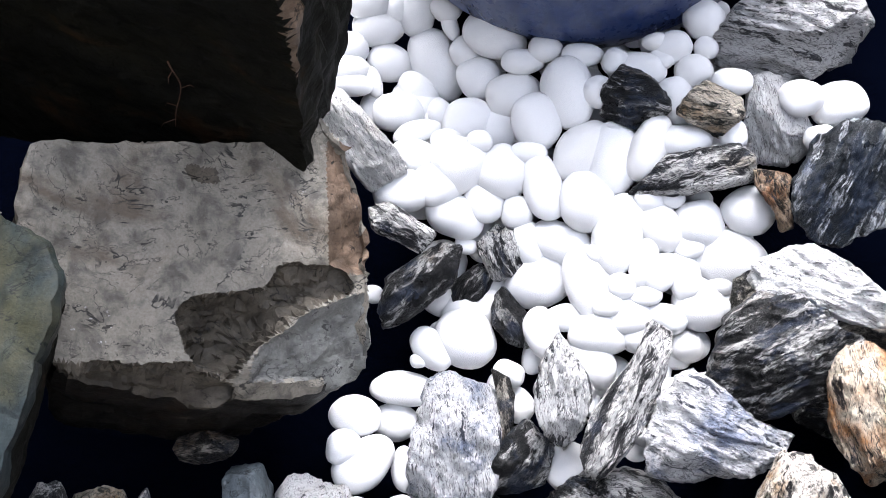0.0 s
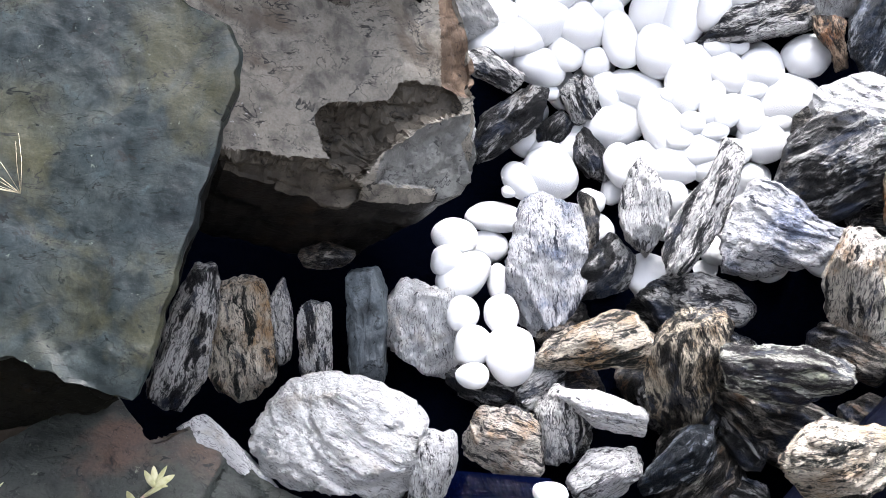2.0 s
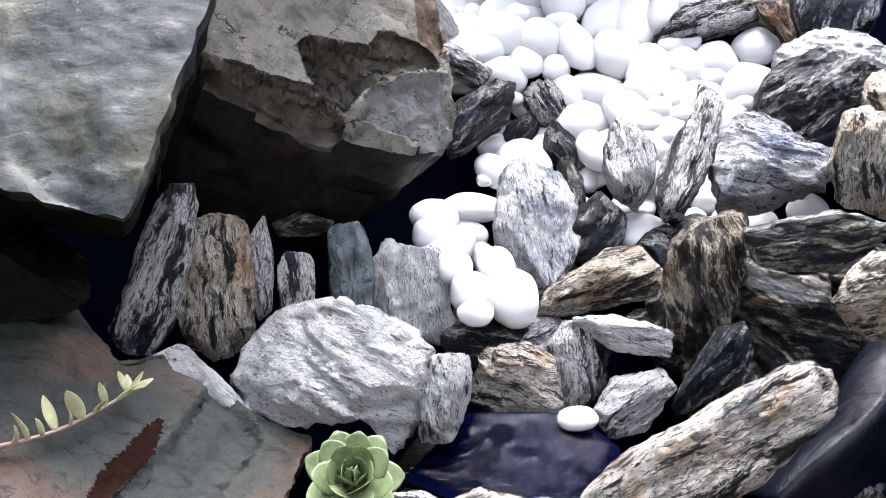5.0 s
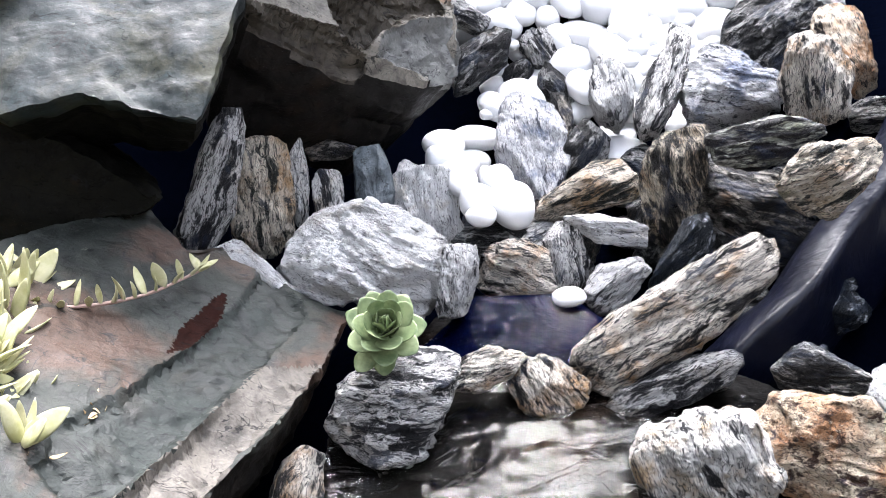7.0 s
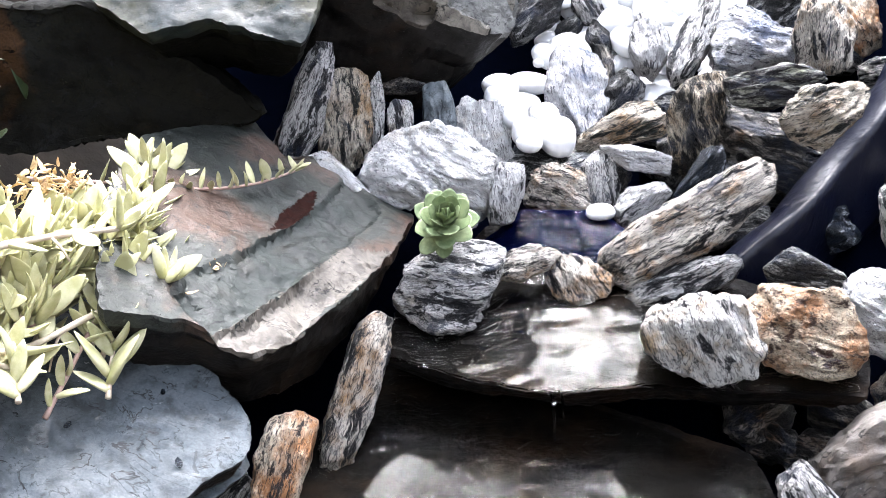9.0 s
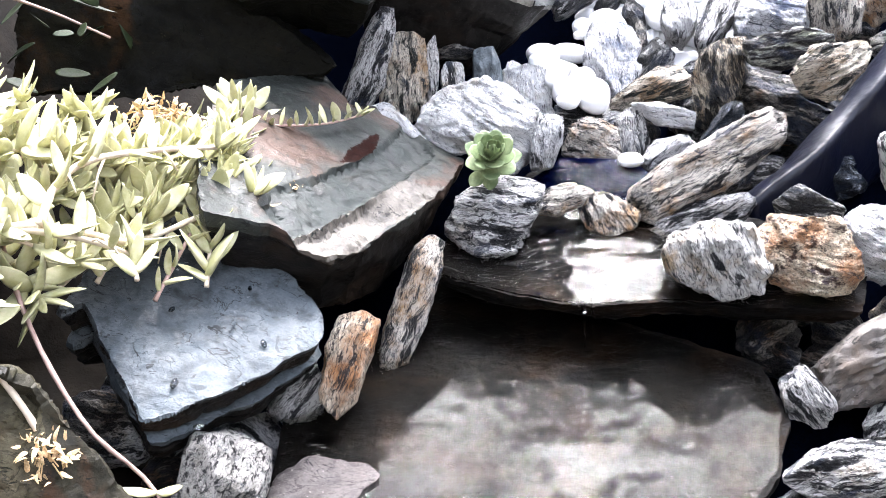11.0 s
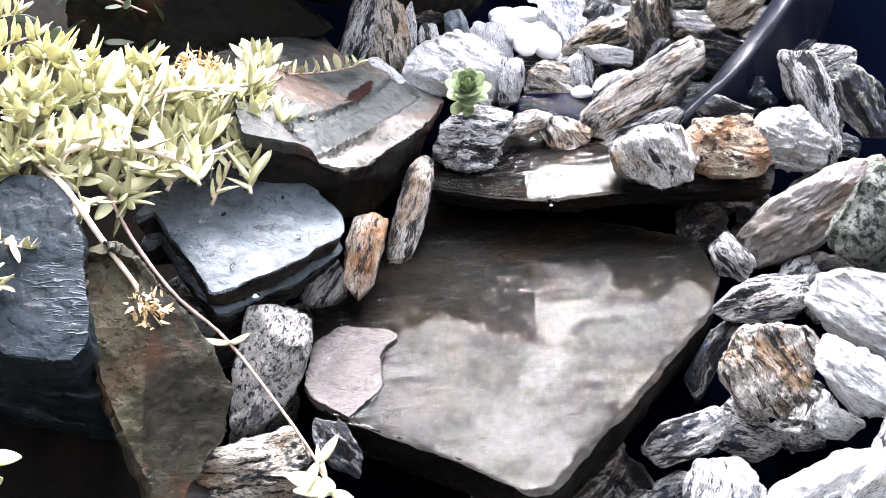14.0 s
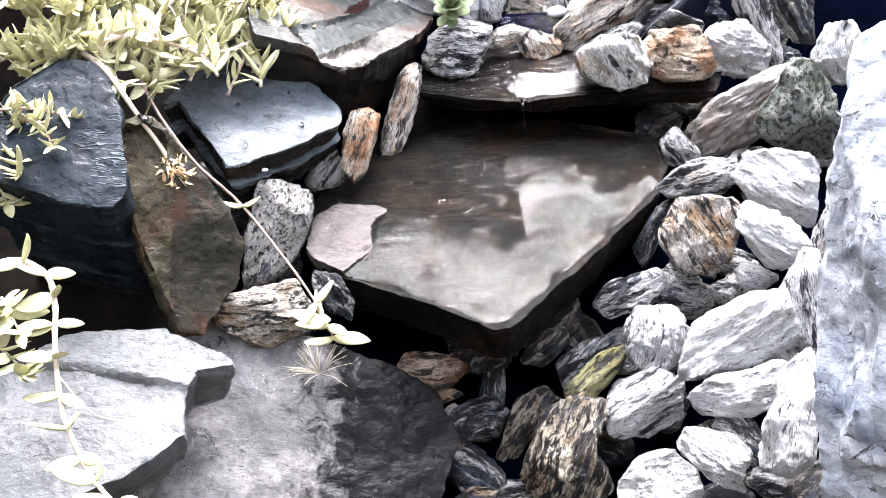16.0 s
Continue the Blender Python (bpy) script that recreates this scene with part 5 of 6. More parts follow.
def leaf_mesh(name, material, width=0.3, thick=0.1, curl=0.25, cup=0.15, swell=0.75):
    """A fleshy pointed leaf of length 1 along x, its upper side towards z."""
    verts, faces, n, rings = [], [], 10, 11
    for k in range(rings):
        u = k / (rings - 1)
        w = width * (math.sin(math.pi * min(1, u ** swell * 0.96 + 0.03)) ** 0.65) + 0.02 * (1 - u)
        t = thick * (1 - u) ** 0.5 * (0.5 + 0.5 * math.sin(math.pi * min(1, u + 0.2))) + 0.01
        for i in range(n):
            a = 2 * math.pi * i / n
            y, z = math.cos(a) * w / 2, math.sin(a) * t / 2
            verts.append((u, y, z + curl * u * u + cup * (abs(y) / width) ** 2))
    for k in range(rings - 1):
        for i in range(n):
            faces.append((k * n + i, k * n + (i + 1) % n, (k + 1) * n + (i + 1) % n, (k + 1) * n + i))
    faces.append(tuple(range(n))[::-1])
    faces.append(tuple(range((rings - 1) * n, rings * n)))
    return mesh_from(name, verts, faces, material)


def smooth_path(points, count):
    """Points along a smooth line through the given ones."""
    p = [Vector(q) for q in points]
    p = [p[0] * 2 - p[1]] + p + [p[-1] * 2 - p[-2]]
    out = []
    for k in range(count):
        u = k / (count - 1) * (len(p) - 3)
        i = min(int(u), len(p) - 4)
        f = u - i
        a, b, c, d = p[i:i + 4]
        out.append(0.5 * ((2 * b) + (c - a) * f + (2 * a - 5 * b + 4 * c - d) * f * f + (3 * b - a - 3 * c + d) * f ** 3))
    return out


def tube(line, r0, r1, sides=7, knobs=0.0):
    bm = bmesh.new()
    rings = []
    for k, p in enumerate(line):
        d = (line[min(k + 1, len(line) - 1)] - line[max(k - 1, 0)]).normalized()
        side = d.cross(Vector((0.2, 0.1, 1))).normalized()
        up = side.cross(d)
        r = (r0 + (r1 - r0) * k / (len(line) - 1)) * (1 + (knobs if k % 4 == 0 else 0))
        rings.append([bm.verts.new(p + (side * math.cos(2 * math.pi * i / sides) + up * math.sin(2 * math.pi * i / sides)) * r) for i in range(sides)])
    for a, b in zip(rings, rings[1:]):
        for i in range(sides):
            bm.faces.new((a[i], a[(i + 1) % sides], b[(i + 1) % sides], b[i]))
    bm.faces.new(rings[0][::-1])
    bm.faces.new(rings[-1])
    return bm


LEAVES = [leaf_mesh("leaf", LEAF, w, 0.17, c, 0.12, 0.95) for w, c in ((0.32, 0.02), (0.37, 0.2), (0.30, 0.38), (0.35, -0.12))]
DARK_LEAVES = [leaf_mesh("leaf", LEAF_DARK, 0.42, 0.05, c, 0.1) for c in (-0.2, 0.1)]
BITS = [leaf_mesh("flower", DRIED, 0.5, 0.2, c, 0.2) for c in (-1.0, 1.1)]


def leaf_at(plant, rng, spot, way, lift, length, meshes=None, name="leaf"):
    """One leaf at a spot of the stem, pointing along `way` and lifted towards the light."""
    d = (way + Vector((0, -0.15, 1)) * lift).normalized()
    y = Vector((0, 0, 1)).cross(d)
    y = (y if y.length > 0.05 else Vector((1, 0, 0))).normalized()
    m = Matrix((d, y, d.cross(y))).transposed().to_4x4()
    m = Matrix.Translation(spot) @ m @ pose(0, 0, 0, rng.uniform(-40, 40)) @ Matrix.Diagonal((length, length * rng.uniform(0.85, 1.2), length, 1))
    return part(name, rng.choice(meshes or LEAVES), None, plant, "", m)


def trailing(plant, rng, points, material, r0, leaves, length, spread=(0.0, 1.0), lift=(0.2, 1.1), meshes=None):
    """A stem through the points, with pairs of leaves along it."""
    line = smooth_path(points, 26)
    part("stem", tube(line, r0, r0 * 0.55, 7, 0.18), material, plant)
    for k in range(leaves):
        u = spread[0] + (spread[1] - spread[0]) * (k + 0.5) / leaves
        i = min(int(u * 25), 24)
        p, d = line[i], (line[i + 1] - line[i]).normalized()
        side = d.cross(Vector((0, 0, 1))).normalized() * (1 if k % 2 else -1)
        leaf_at(plant, rng, p, d * rng.uniform(0.2, 0.9) + side * rng.uniform(0.4, 1.0), rng.uniform(*lift), length * rng.uniform(0.7, 1.15), meshes)
    if leaves and spread[1] > 0.95:
        d = (line[-1] - line[-3]).normalized()
        for k in range(5):
            a = 2 * math.pi * k / 5
            leaf_at(plant, rng, line[-1], d * 0.7 + Vector((math.cos(a), math.sin(a), 0.2)) * 0.6, rng.uniform(0.2, 0.6), length * rng.uniform(0.6, 0.9), meshes)
    return line


def dried_head(plant, rng, spot, size, count):
    """A withered flower head of curled brown bits on short stalks."""
    for k in range(count):
        d = Vector((rng.gauss(0, 1), rng.gauss(0, 1), rng.gauss(0.3, 0.8))).normalized()
        if k % 3 == 0:
            part("stalk", tube([spot, spot + d * size * 0.4, spot + d * size * rng.uniform(0.5, 0.9) + Vector((0, 0, -0.3)) * size], 0.0009, 0.0006, 5), DRIED, plant)
        leaf_at(plant, rng, spot + d * size * rng.uniform(0.1, 0.95), d + Vector((rng.gauss(0, 1), rng.gauss(0, 1), rng.gauss(-0.3, 1))) * 0.8, 0.1, size * rng.uniform(0.18, 0.4), BITS, "flower")


def stonecrop_clump(seed, root, ends, length):
    rng = random.Random(seed)
    plant = new("stonecrop")
    plant.matrix_world = Matrix.Translation((0, 0, 0))
    tagged(plant, "pale yellow-green trailing succulent spilling over the slabs", "plant", "succulent clumps")
    for e in ends:
        root_j = Vector(root) + Vector((rng.uniform(-0.05, 0.05), rng.uniform(-0.05, 0.05), rng.uniform(-0.03, 0.0)))
        mid = (root_j + Vector(e)) / 2 + Vector((rng.uniform(-0.02, 0.02), rng.uniform(-0.02, 0.02), rng.uniform(0.0, 0.03)))
        trailing(plant, rng, [root_j, mid, Vector(e)], rng.choice([STEM, STEM, STEM_PINK]), 0.0024, 20, length * rng.uniform(0.65, 1.2), (0.03, 1.0), (-0.3, 1.6))
    return plant


def build_stonecrop():
    rng = random.Random(5)
    for k in range(9):
        # the mat lies on a slope that falls to the right
        x, y = -0.80 + 0.055 * (k % 5), -0.19 + 0.11 * (k // 5) + rng.uniform(-0.03, 0.03)
        ends = []
        for j in range(5):
            ex = x + rng.uniform(0.04, 0.17)
            ey = max(y + rng.uniform(-0.1, 0.09), -0.29 + (ex + 0.80) * 1.05 + rng.uniform(0, 0.04))
            ex = min(ex, -0.525 + rng.uniform(-0.02, 0.01))
            ends.append((ex, ey, 0.275 + (-0.495 - ex) * 0.5 + rng.uniform(-0.015, 0.03)))
        stonecrop_clump(20 + k, (x, y + 0.05, 0.235 + (-0.495 - x) * 0.5), ends, 0.044)
    stonecrop_clump(38, (-0.87, -0.20, 0.37), [(-0.77, -0.27, 0.36), (-0.73, -0.24, 0.37), (-0.80, -0.30, 0.34), (-0.74, -0.28, 0.33), (-0.70, -0.22, 0.36)], 0.044)
    stonecrop_clump(39, (-0.90, -0.08, 0.42), [(-0.80, -0.12, 0.44), (-0.78, -0.04, 0.45), (-0.84, -0.18, 0.42), (-0.74, -0.08, 0.43), (-0.82, 0.02, 0.46)], 0.044)
    stonecrop_clump(40, (-0.76, -0.19, 0.37), [(-0.80, -0.23, 0.385), (-0.72, -0.27, 0.37), (-0.67, -0.24, 0.31), (-0.64, -0.20, 0.32), (-0.70, -0.29, 0.34), (-0.77, -0.27, 0.38)], 0.044)
    # a clump further back in the shade
    stonecrop_clump(42, (-0.93, 0.10, 0.47), [(-0.84, 0.06, 0.49), (-0.80, 0.12, 0.50), (-0.86, 0.16, 0.52)], 0.044)
    # hanging edge on the dark slate
    stonecrop_clump(41, (-0.82, -0.34, 0.36), [(-0.76, -0.42, 0.33), (-0.80, -0.45, 0.31), (-0.74, -0.37, 0.34), (-0.83, -0.44, 0.27)], 0.034)


build_stonecrop()


def build_runners():
    rng = random.Random(9)
    runner = tagged(new("stonecrop_runner"), "thin trailing succulent stem across the red slab", "plant")
    trailing(runner, rng, [(-0.66, 0.10, 0.325), (-0.573, 0.105, 0.31), (-0.496, 0.101, 0.30), (-0.442, 0.125, 0.287), (-0.402, 0.18, 0.268)], STEM_PINK, 0.0022, 20, 0.024, (0.2, 1.0), (0.8, 1.8))
    dry = tagged(new("withered_stem"), "pale withered stem with a dried brown flower head", "plant")
    line = trailing(dry, rng, [(-0.80, -0.16, 0.36), (-0.745, -0.26, 0.38), (-0.705, -0.31, 0.372), (-0.672, -0.345, 0.325), (-0.645, -0.365, 0.275), (-0.636, -0.38, 0.25)], STEM, 0.0045, 0, 0.02)
    dried_head(dry, rng, line[-1], 0.026, 110)
    dried_head(dry, rng, line[-4], 0.016, 24)
    long = tagged(new("trailing_stem"), "long reddish stem hanging over rocks to a leafy tip", "plant")
    line = trailing(long, rng, [(-0.71, -0.19, 0.36), (-0.69, -0.235, 0.335), (-0.66, -0.285, 0.285), (-0.615, -0.335, 0.235), (-0.572, -0.35, 0.185), (-0.53, -0.40, 0.15), (-0.478, -0.47, 0.10), (-0.452, -0.52, 0.065)], STEM_PINK, 0.0026, 0, 0.03)
    for k in range(11):
        a = 2.4 * k
        leaf_at(long, rng, line[-1 - k % 4], Vector((math.cos(a), math.sin(a) - 0.4, -0.1)), rng.uniform(0.0, 0.5), rng.uniform(0.036, 0.055))
    for side in (-1, 1):
        leaf_at(long, rng, line[15], Vector((side, -0.2, 0.1)), 0.1, 0.032, [LEAVES[2]])
    left = tagged(new("hanging_stem"), "drooping leafy succulent stem over the pale slab", "plant")
    line = smooth_path([(-0.84, -0.565, 0.262), (-0.80, -0.578, 0.272), (-0.766, -0.589, 0.28), (-0.736, -0.611, 0.27), (-0.727, -0.638, 0.25), (-0.725, -0.672, 0.23), (-0.721, -0.711, 0.2), (-0.711, -0.747, 0.175), (-0.695, -0.777, 0.15), (-0.677, -0.801, 0.135), (-0.65, -0.83, 0.12)], 60)
    part("stem", tube(line, 0.0036, 0.0024, 7, 0.2), STEM, left)
    broad = [leaf_mesh("leaf", LEAF, w, 0.12, c, 0.1, 0.9) for w, c in ((0.46, 0.1), (0.5, 0.25), (0.42, -0.15))]
    for k in range(12, 60, 5):
        for side in (-1, 1):
            lean = 0.9 if side < 0 else 0.45
            leaf_at(left, rng, line[k], Vector((side * lean, rng.uniform(-0.5, 0.2), rng.uniform(-0.3, 0.3))), rng.uniform(-0.1, 0.5), rng.uniform(0.024, 0.034) if side > 0 else rng.uniform(0.034, 0.046), broad)
    # shoots that fill the corner between the stem and the slate
    for root, tip in (((-0.80, -0.60, 0.24), (-0.765, -0.66, 0.235)), ((-0.82, -0.63, 0.2), (-0.76, -0.69, 0.2)), ((-0.83, -0.60, 0.23), (-0.79, -0.64, 0.245))):
        trailing(left, rng, [root, (Vector(root) + Vector(tip)) / 2 + Vector((0, 0, 0.012)), tip], STEM, 0.002, 7, 0.036, (0.2, 1.0), (0.0, 0.7), broad)
    part("tendril", tube(smooth_path([line[34], line[34] + Vector((0.03, -0.02, -0.045)), line[34] + Vector((0.075, -0.015, -0.07)), line[34] + Vector((0.105, -0.02, -0.08))], 12), 0.0012, 0.0006, 6), STEM, left)
    for points in ([(-0.737, -0.265, 0.385), (-0.701, -0.259, 0.395), (-0.664, -0.222, 0.378), (-0.632, -0.192, 0.349), (-0.601, -0.156, 0.313), (-0.555, -0.097, 0.300), (-0.502, -0.055, 0.300)],
                   [(-0.657, -0.221, 0.377), (-0.652, -0.177, 0.391), (-0.629, -0.140, 0.396), (-0.580, -0.085, 0.374), (-0.532, -0.048, 0.354)],
                   [(-0.80, -0.235, 0.39), (-0.764, -0.240, 0.394), (-0.712, -0.251, 0.400), (-0.660, -0.224, 0.373), (-0.617, -0.196, 0.338), (-0.597, -0.168, 0.301)]):
        branch = tagged(new("stonecrop_branch"), "thick pale stem with fleshy leaves over the mat", "plant")
        line = trailing(branch, rng, points, STEM, 0.0042, 9, 0.045, (0.1, 1.0), (-0.2, 1.2))
        for k in range(4):
            a, up = line[5 * k + 4], Vector((rng.uniform(-0.02, 0.03), rng.uniform(-0.04, 0.0), rng.uniform(-0.03, 0.01)))
            part("twig", tube([a, a + up * 0.5 + Vector((0, 0, 0.004)), a + up], 0.0016, 0.0009, 6), STEM, branch)
    dark = tagged(new("dark_runner"), "thin dark stem with small green leaves on slate", "plant")
    trailing(dark, rng, [(-0.53, -0.03, 0.275), (-0.497, -0.04, 0.245), (-0.476, -0.045, 0.226), (-0.448, -0.06, 0.205)], STEM_PINK, 0.0015, 14, 0.017, (0.3, 1.0), (0.1, 0.8))
    for spot, size in (((-0.617, 0.015, 0.362), 0.032), ((-0.595, 0.035, 0.352), 0.024), ((-0.505, -0.06, 0.285), 0.022), ((-0.475, 0.0, 0.275), 0.018)):
        head = tagged(new("dried_flower_head"), "withered brown flower head above the succulents", "plant")
        dried_head(head, rng, Vector(spot), size, 54)


build_runners()


def build_rosette():
    rng = random.Random(3)
    plant = new("houseleek_rosette")
    tagged(plant, "green rosette succulent growing between the rocks", "plant")
    plant.matrix_world = look((-0.242, 0.088, 0.250), (-0.242 - 0.01, 0.088 + 0.42, 0.250 - 0.75)) @ Matrix.Diagonal((0.93, 0.93, 0.93, 1))
    broad = [leaf_mesh("leaf", ROSETTE, w, 0.12, c, 0.22, 1.12) for w, c in ((0.74, 0.2), (0.78, 0.35), (0.72, 0.5))]
    for ring, (count, tilt, length, base) in enumerate(((7, 4, 0.037, 0), (7, 24, 0.035, 0), (6, 42, 0.030, 1), (5, 57, 0.025, 1), (5, 70, 0.019, 2), (4, 80, 0.013, 2))):
        for k in range(count):
            a = 360 * (k + ring * 0.43) / count + rng.uniform(-6, 6)
            m = pose(0, 0, -0.004 + ring * 0.003, 0, 0, a) @ pose(0.002, 0, 0, 0, -tilt + rng.uniform(-6, 6), 0) @ Matrix.Diagonal((length, length, length, 1))
            part("leaf", broad[base], None, plant, "", m)
    for k in range(2):
        m = pose(0.008 * k - 0.010, -0.010, -0.014, 0, 18, -135 + 38 * k) @ Matrix.Diagonal((0.028, 0.028, 0.028, 1))
        part("leaf", broad[0], None, plant, "", m)


build_rosette()


def build_bowl():
    """The blue glazed bowl that stands at the head of the pebble bed."""
    profile = [(0.05, -0.2), (0.12, -0.185), (0.17, -0.13), (0.195, -0.06), (0.205, 0.0), (0.21, 0.012), (0.2, 0.016), (0.19, 0.0), (0.165, -0.11), (0.11, -0.165), (0.0, -0.18)]
    verts, n = [], 64
    for r, z in profile[:-1]:
        verts += [(r * math.cos(2 * math.pi * i / n), r * math.sin(2 * math.pi * i / n), z) for i in range(n)]
    faces = []
    for k in range(len(profile) - 2):
        faces += [(k * n + i, k * n + (i + 1) % n, (k + 1) * n + (i + 1) % n, (k + 1) * n + i) for i in range(n)]
    faces.append(tuple(range(n))[::-1])
    faces.append(tuple(range((len(profile) - 2) * n, (len(profile) - 1) * n)))
    ob = new("bowl", mesh_from("bowl", verts, faces, GLAZE))
    ob.matrix_world = pose(0.125, 1.08, 0.51) @ Matrix.Diagonal((1.2, 1.2, 1.2, 1))
    tagged(ob, "dark blue glazed bowl standing on white pebbles", "bowl")


build_bowl()


def build_fold():
    """A raised fold of the pond liner along the far side."""
    line = smooth_path([(0.085, 0.118, 0.145), (0.113, 0.128, 0.165), (0.137, 0.136, 0.18), (0.173, 0.15, 0.2), (0.223, 0.192, 0.225), (0.262, 0.214, 0.26), (0.304, 0.244, 0.295), (0.339, 0.276, 0.33), (0.39, 0.37, 0.38), (0.43, 0.55, 0.42)], 40)
    verts, faces, n = [], [], 15
    for k, p in enumerate(line):
        d = (line[min(k + 1, 39)] - line[max(k - 1, 0)]).normalized()
        side = d.cross(Vector((0, 0, 1))).normalized()
        for i in range(n):
            u = i / (n - 1) * 2 - 1
            wob = 0.003 * noise.noise(Vector((k * 0.25, u * 1.5, 3)))
            drop = 0.032 * abs(u) ** 1.6 if u < 0 else 0.15 * u ** 1.3
            verts.append(p + side * (u * (0.045 if u < 0 else 0.024) + wob) + Vector((0, 0, wob - drop)))
    for k in range(39):
        for i in range(n - 1):
            faces.append((k * n + i, k * n + i + 1, (k + 1) * n + i + 1, (k + 1) * n + i))
    ob = new("liner_fold", mesh_from("liner_fold", verts, faces, LINER_BLUE))
    mod = ob.modifiers.new("thickness", "SOLIDIFY")
    mod.thickness = 0.002
    tagged(ob, "raised glossy blue fold of the pond liner", "pond liner", kind="structure")


build_fold()


# ---- dark rocks that fill the gaps ----
def filler(x, y, lift, size, material, seed):
    rng = random.Random(seed)
    outline = []
    n = rng.choice((6, 7, 8))
    long = rng.uniform(1.1, 1.7)
    for k in range(n):
        a, r = 2 * math.pi * k / n + rng.uniform(-0.25, 0.25), size * rng.uniform(0.8, 1.1)
        outline.append((r * long * math.cos(a), r * math.sin(a)))
    at = pose(x, y, ground_height(x, y) + lift, rng.uniform(10, 50), rng.uniform(-25, 25), rng.uniform(-60, 60))
    return rock("gap_rock", material, at, outline, size * 1.3, seed, "small dark wet rock wedged in a gap", 0.6)


def fill_gaps():
    rng = random.Random(77)
    areas = [(-0.30, 0.16, -0.78, -0.36, 0.05, 34), (0.08, 0.36, 0.02, 0.42, 0.06, 26), (0.27, 0.38, 0.42, 0.62, 0.05, 8), (-0.14, 0.10, 0.30, 0.42, 0.04, 9), (0.06, 0.34, -0.60, -0.02, 0.05, 34), (-0.70, -0.44, -0.45, -0.10, 0.05, 16)]
    for a, (x0, x1, y0, y1, lift, count) in enumerate(areas):
        for k in range(count):
            m = rng.choice((DARK, DARK, DARKBROWN, STRIPED, BLUE if a == 1 else DARKBROWN))
            filler(rng.uniform(x0, x1), rng.uniform(y0, y1), lift * rng.uniform(0.3, 1.0), rng.uniform(2.2, 3.8), m, 500 + a * 60 + k)


fill_gaps()


# ---- drip, dry grass and moss ----
def build_small():
    rng = random.Random(12)
    line = smooth_path([(-0.150, -0.066, 0.147), (-0.150, -0.077, 0.144), (-0.150, -0.083, 0.13), (-0.149, -0.088, 0.105), (-0.149, -0.091, 0.078)], 24)
    drip = new("falling_water")
    tagged(drip, "thin thread of water falling from the ledge", "water")
    part("thread", tube(line[:20], 0.0028, 0.0008, 8, 0.5), WATER, drip)
    part("thread", tube([p + Vector((0.009, 0.002, 0)) for p in line[:15]], 0.0014, 0.0004, 8, 0.6), WATER, drip)
    for name, spot, size, count, label in (("dry_grass_tuft", (-0.475, 0.33, 0.492), 0.05, 11, "tuft of pale dry grass on the slab"), ("dry_grass_tuft", (-0.475, -0.545, 0.03), 0.05, 40, "spidery tuft of dry grass below the basin")):
        tuft = tagged(new(name), label, "dry grass")
        for k in range(count):
            d = Vector((rng.gauss(-0.5, 0.7), rng.gauss(0.1, 0.5), abs(rng.gauss(0.5, 0.4)))).normalized()
            p = Vector(spot)
            bend = Vector((rng.uniform(-0.3, 0.3), rng.uniform(-0.3, 0.3), -0.2)) * size
            part("blade", tube([p, p + d * size * 0.5, p + d * size + bend * 0.5], 0.0003, 0.0001, 4), STRAW, tuft)
    moss = tagged(new("dead_moss"), "reddish withered moss on the dark slab", "moss")
    root = smooth_path([(-0.221, 0.585, 0.65), (-0.224, 0.593, 0.623), (-0.244, 0.613, 0.578), (-0.244, 0.622, 0.543), (-0.262, 0.64, 0.499), (-0.272, 0.65, 0.47)], 30)
    part("root", tube(root[12:], 0.0006, 0.0004, 6, 0.4), ROOT, moss)
    for k in range(14, 28, 4):
        side = Vector((rng.uniform(-0.02, 0.02), -0.002, rng.uniform(-0.018, 0.006)))
        part("root", tube([root[k], root[k] + side * 0.6 + Vector((0, 0, 0.003)), root[k] + side * 0.8], 0.0004, 0.0002, 5), ROOT, moss)
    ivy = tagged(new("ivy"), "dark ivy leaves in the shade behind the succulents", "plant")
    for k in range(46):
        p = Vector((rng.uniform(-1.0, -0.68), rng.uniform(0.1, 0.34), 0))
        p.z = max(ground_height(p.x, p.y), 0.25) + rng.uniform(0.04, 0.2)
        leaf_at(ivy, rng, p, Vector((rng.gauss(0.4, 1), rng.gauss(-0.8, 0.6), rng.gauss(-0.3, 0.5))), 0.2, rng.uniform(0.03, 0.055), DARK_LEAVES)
    part("stem", tube(smooth_path([(-0.95, 0.2, 0.46), (-0.85, 0.22, 0.44), (-0.77, 0.2, 0.42), (-0.7, 0.2, 0.38)], 20), 0.0025, 0.0015), STEM_PINK, ivy)

    # a broad leaf that lies over the corner of the slate slab
    up = Vector((0.05, -0.41, 0.91)).normalized()
    for spot, way, size, width in (((-0.632, 0.302, 0.500), (1.0, 0.32, 0.12), 0.128, 0.5),):
        d = Vector(way).normalized()
        y = up.cross(d).normalized()
        m = Matrix.Translation(spot) @ Matrix((d, y, d.cross(y))).transposed().to_4x4() @ Matrix.Diagonal((size, size, size, 1))
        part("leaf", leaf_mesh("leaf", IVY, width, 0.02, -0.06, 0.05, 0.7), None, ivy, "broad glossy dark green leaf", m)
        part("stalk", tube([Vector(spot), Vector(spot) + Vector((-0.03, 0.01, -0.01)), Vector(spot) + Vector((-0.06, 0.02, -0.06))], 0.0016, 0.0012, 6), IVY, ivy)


build_small()


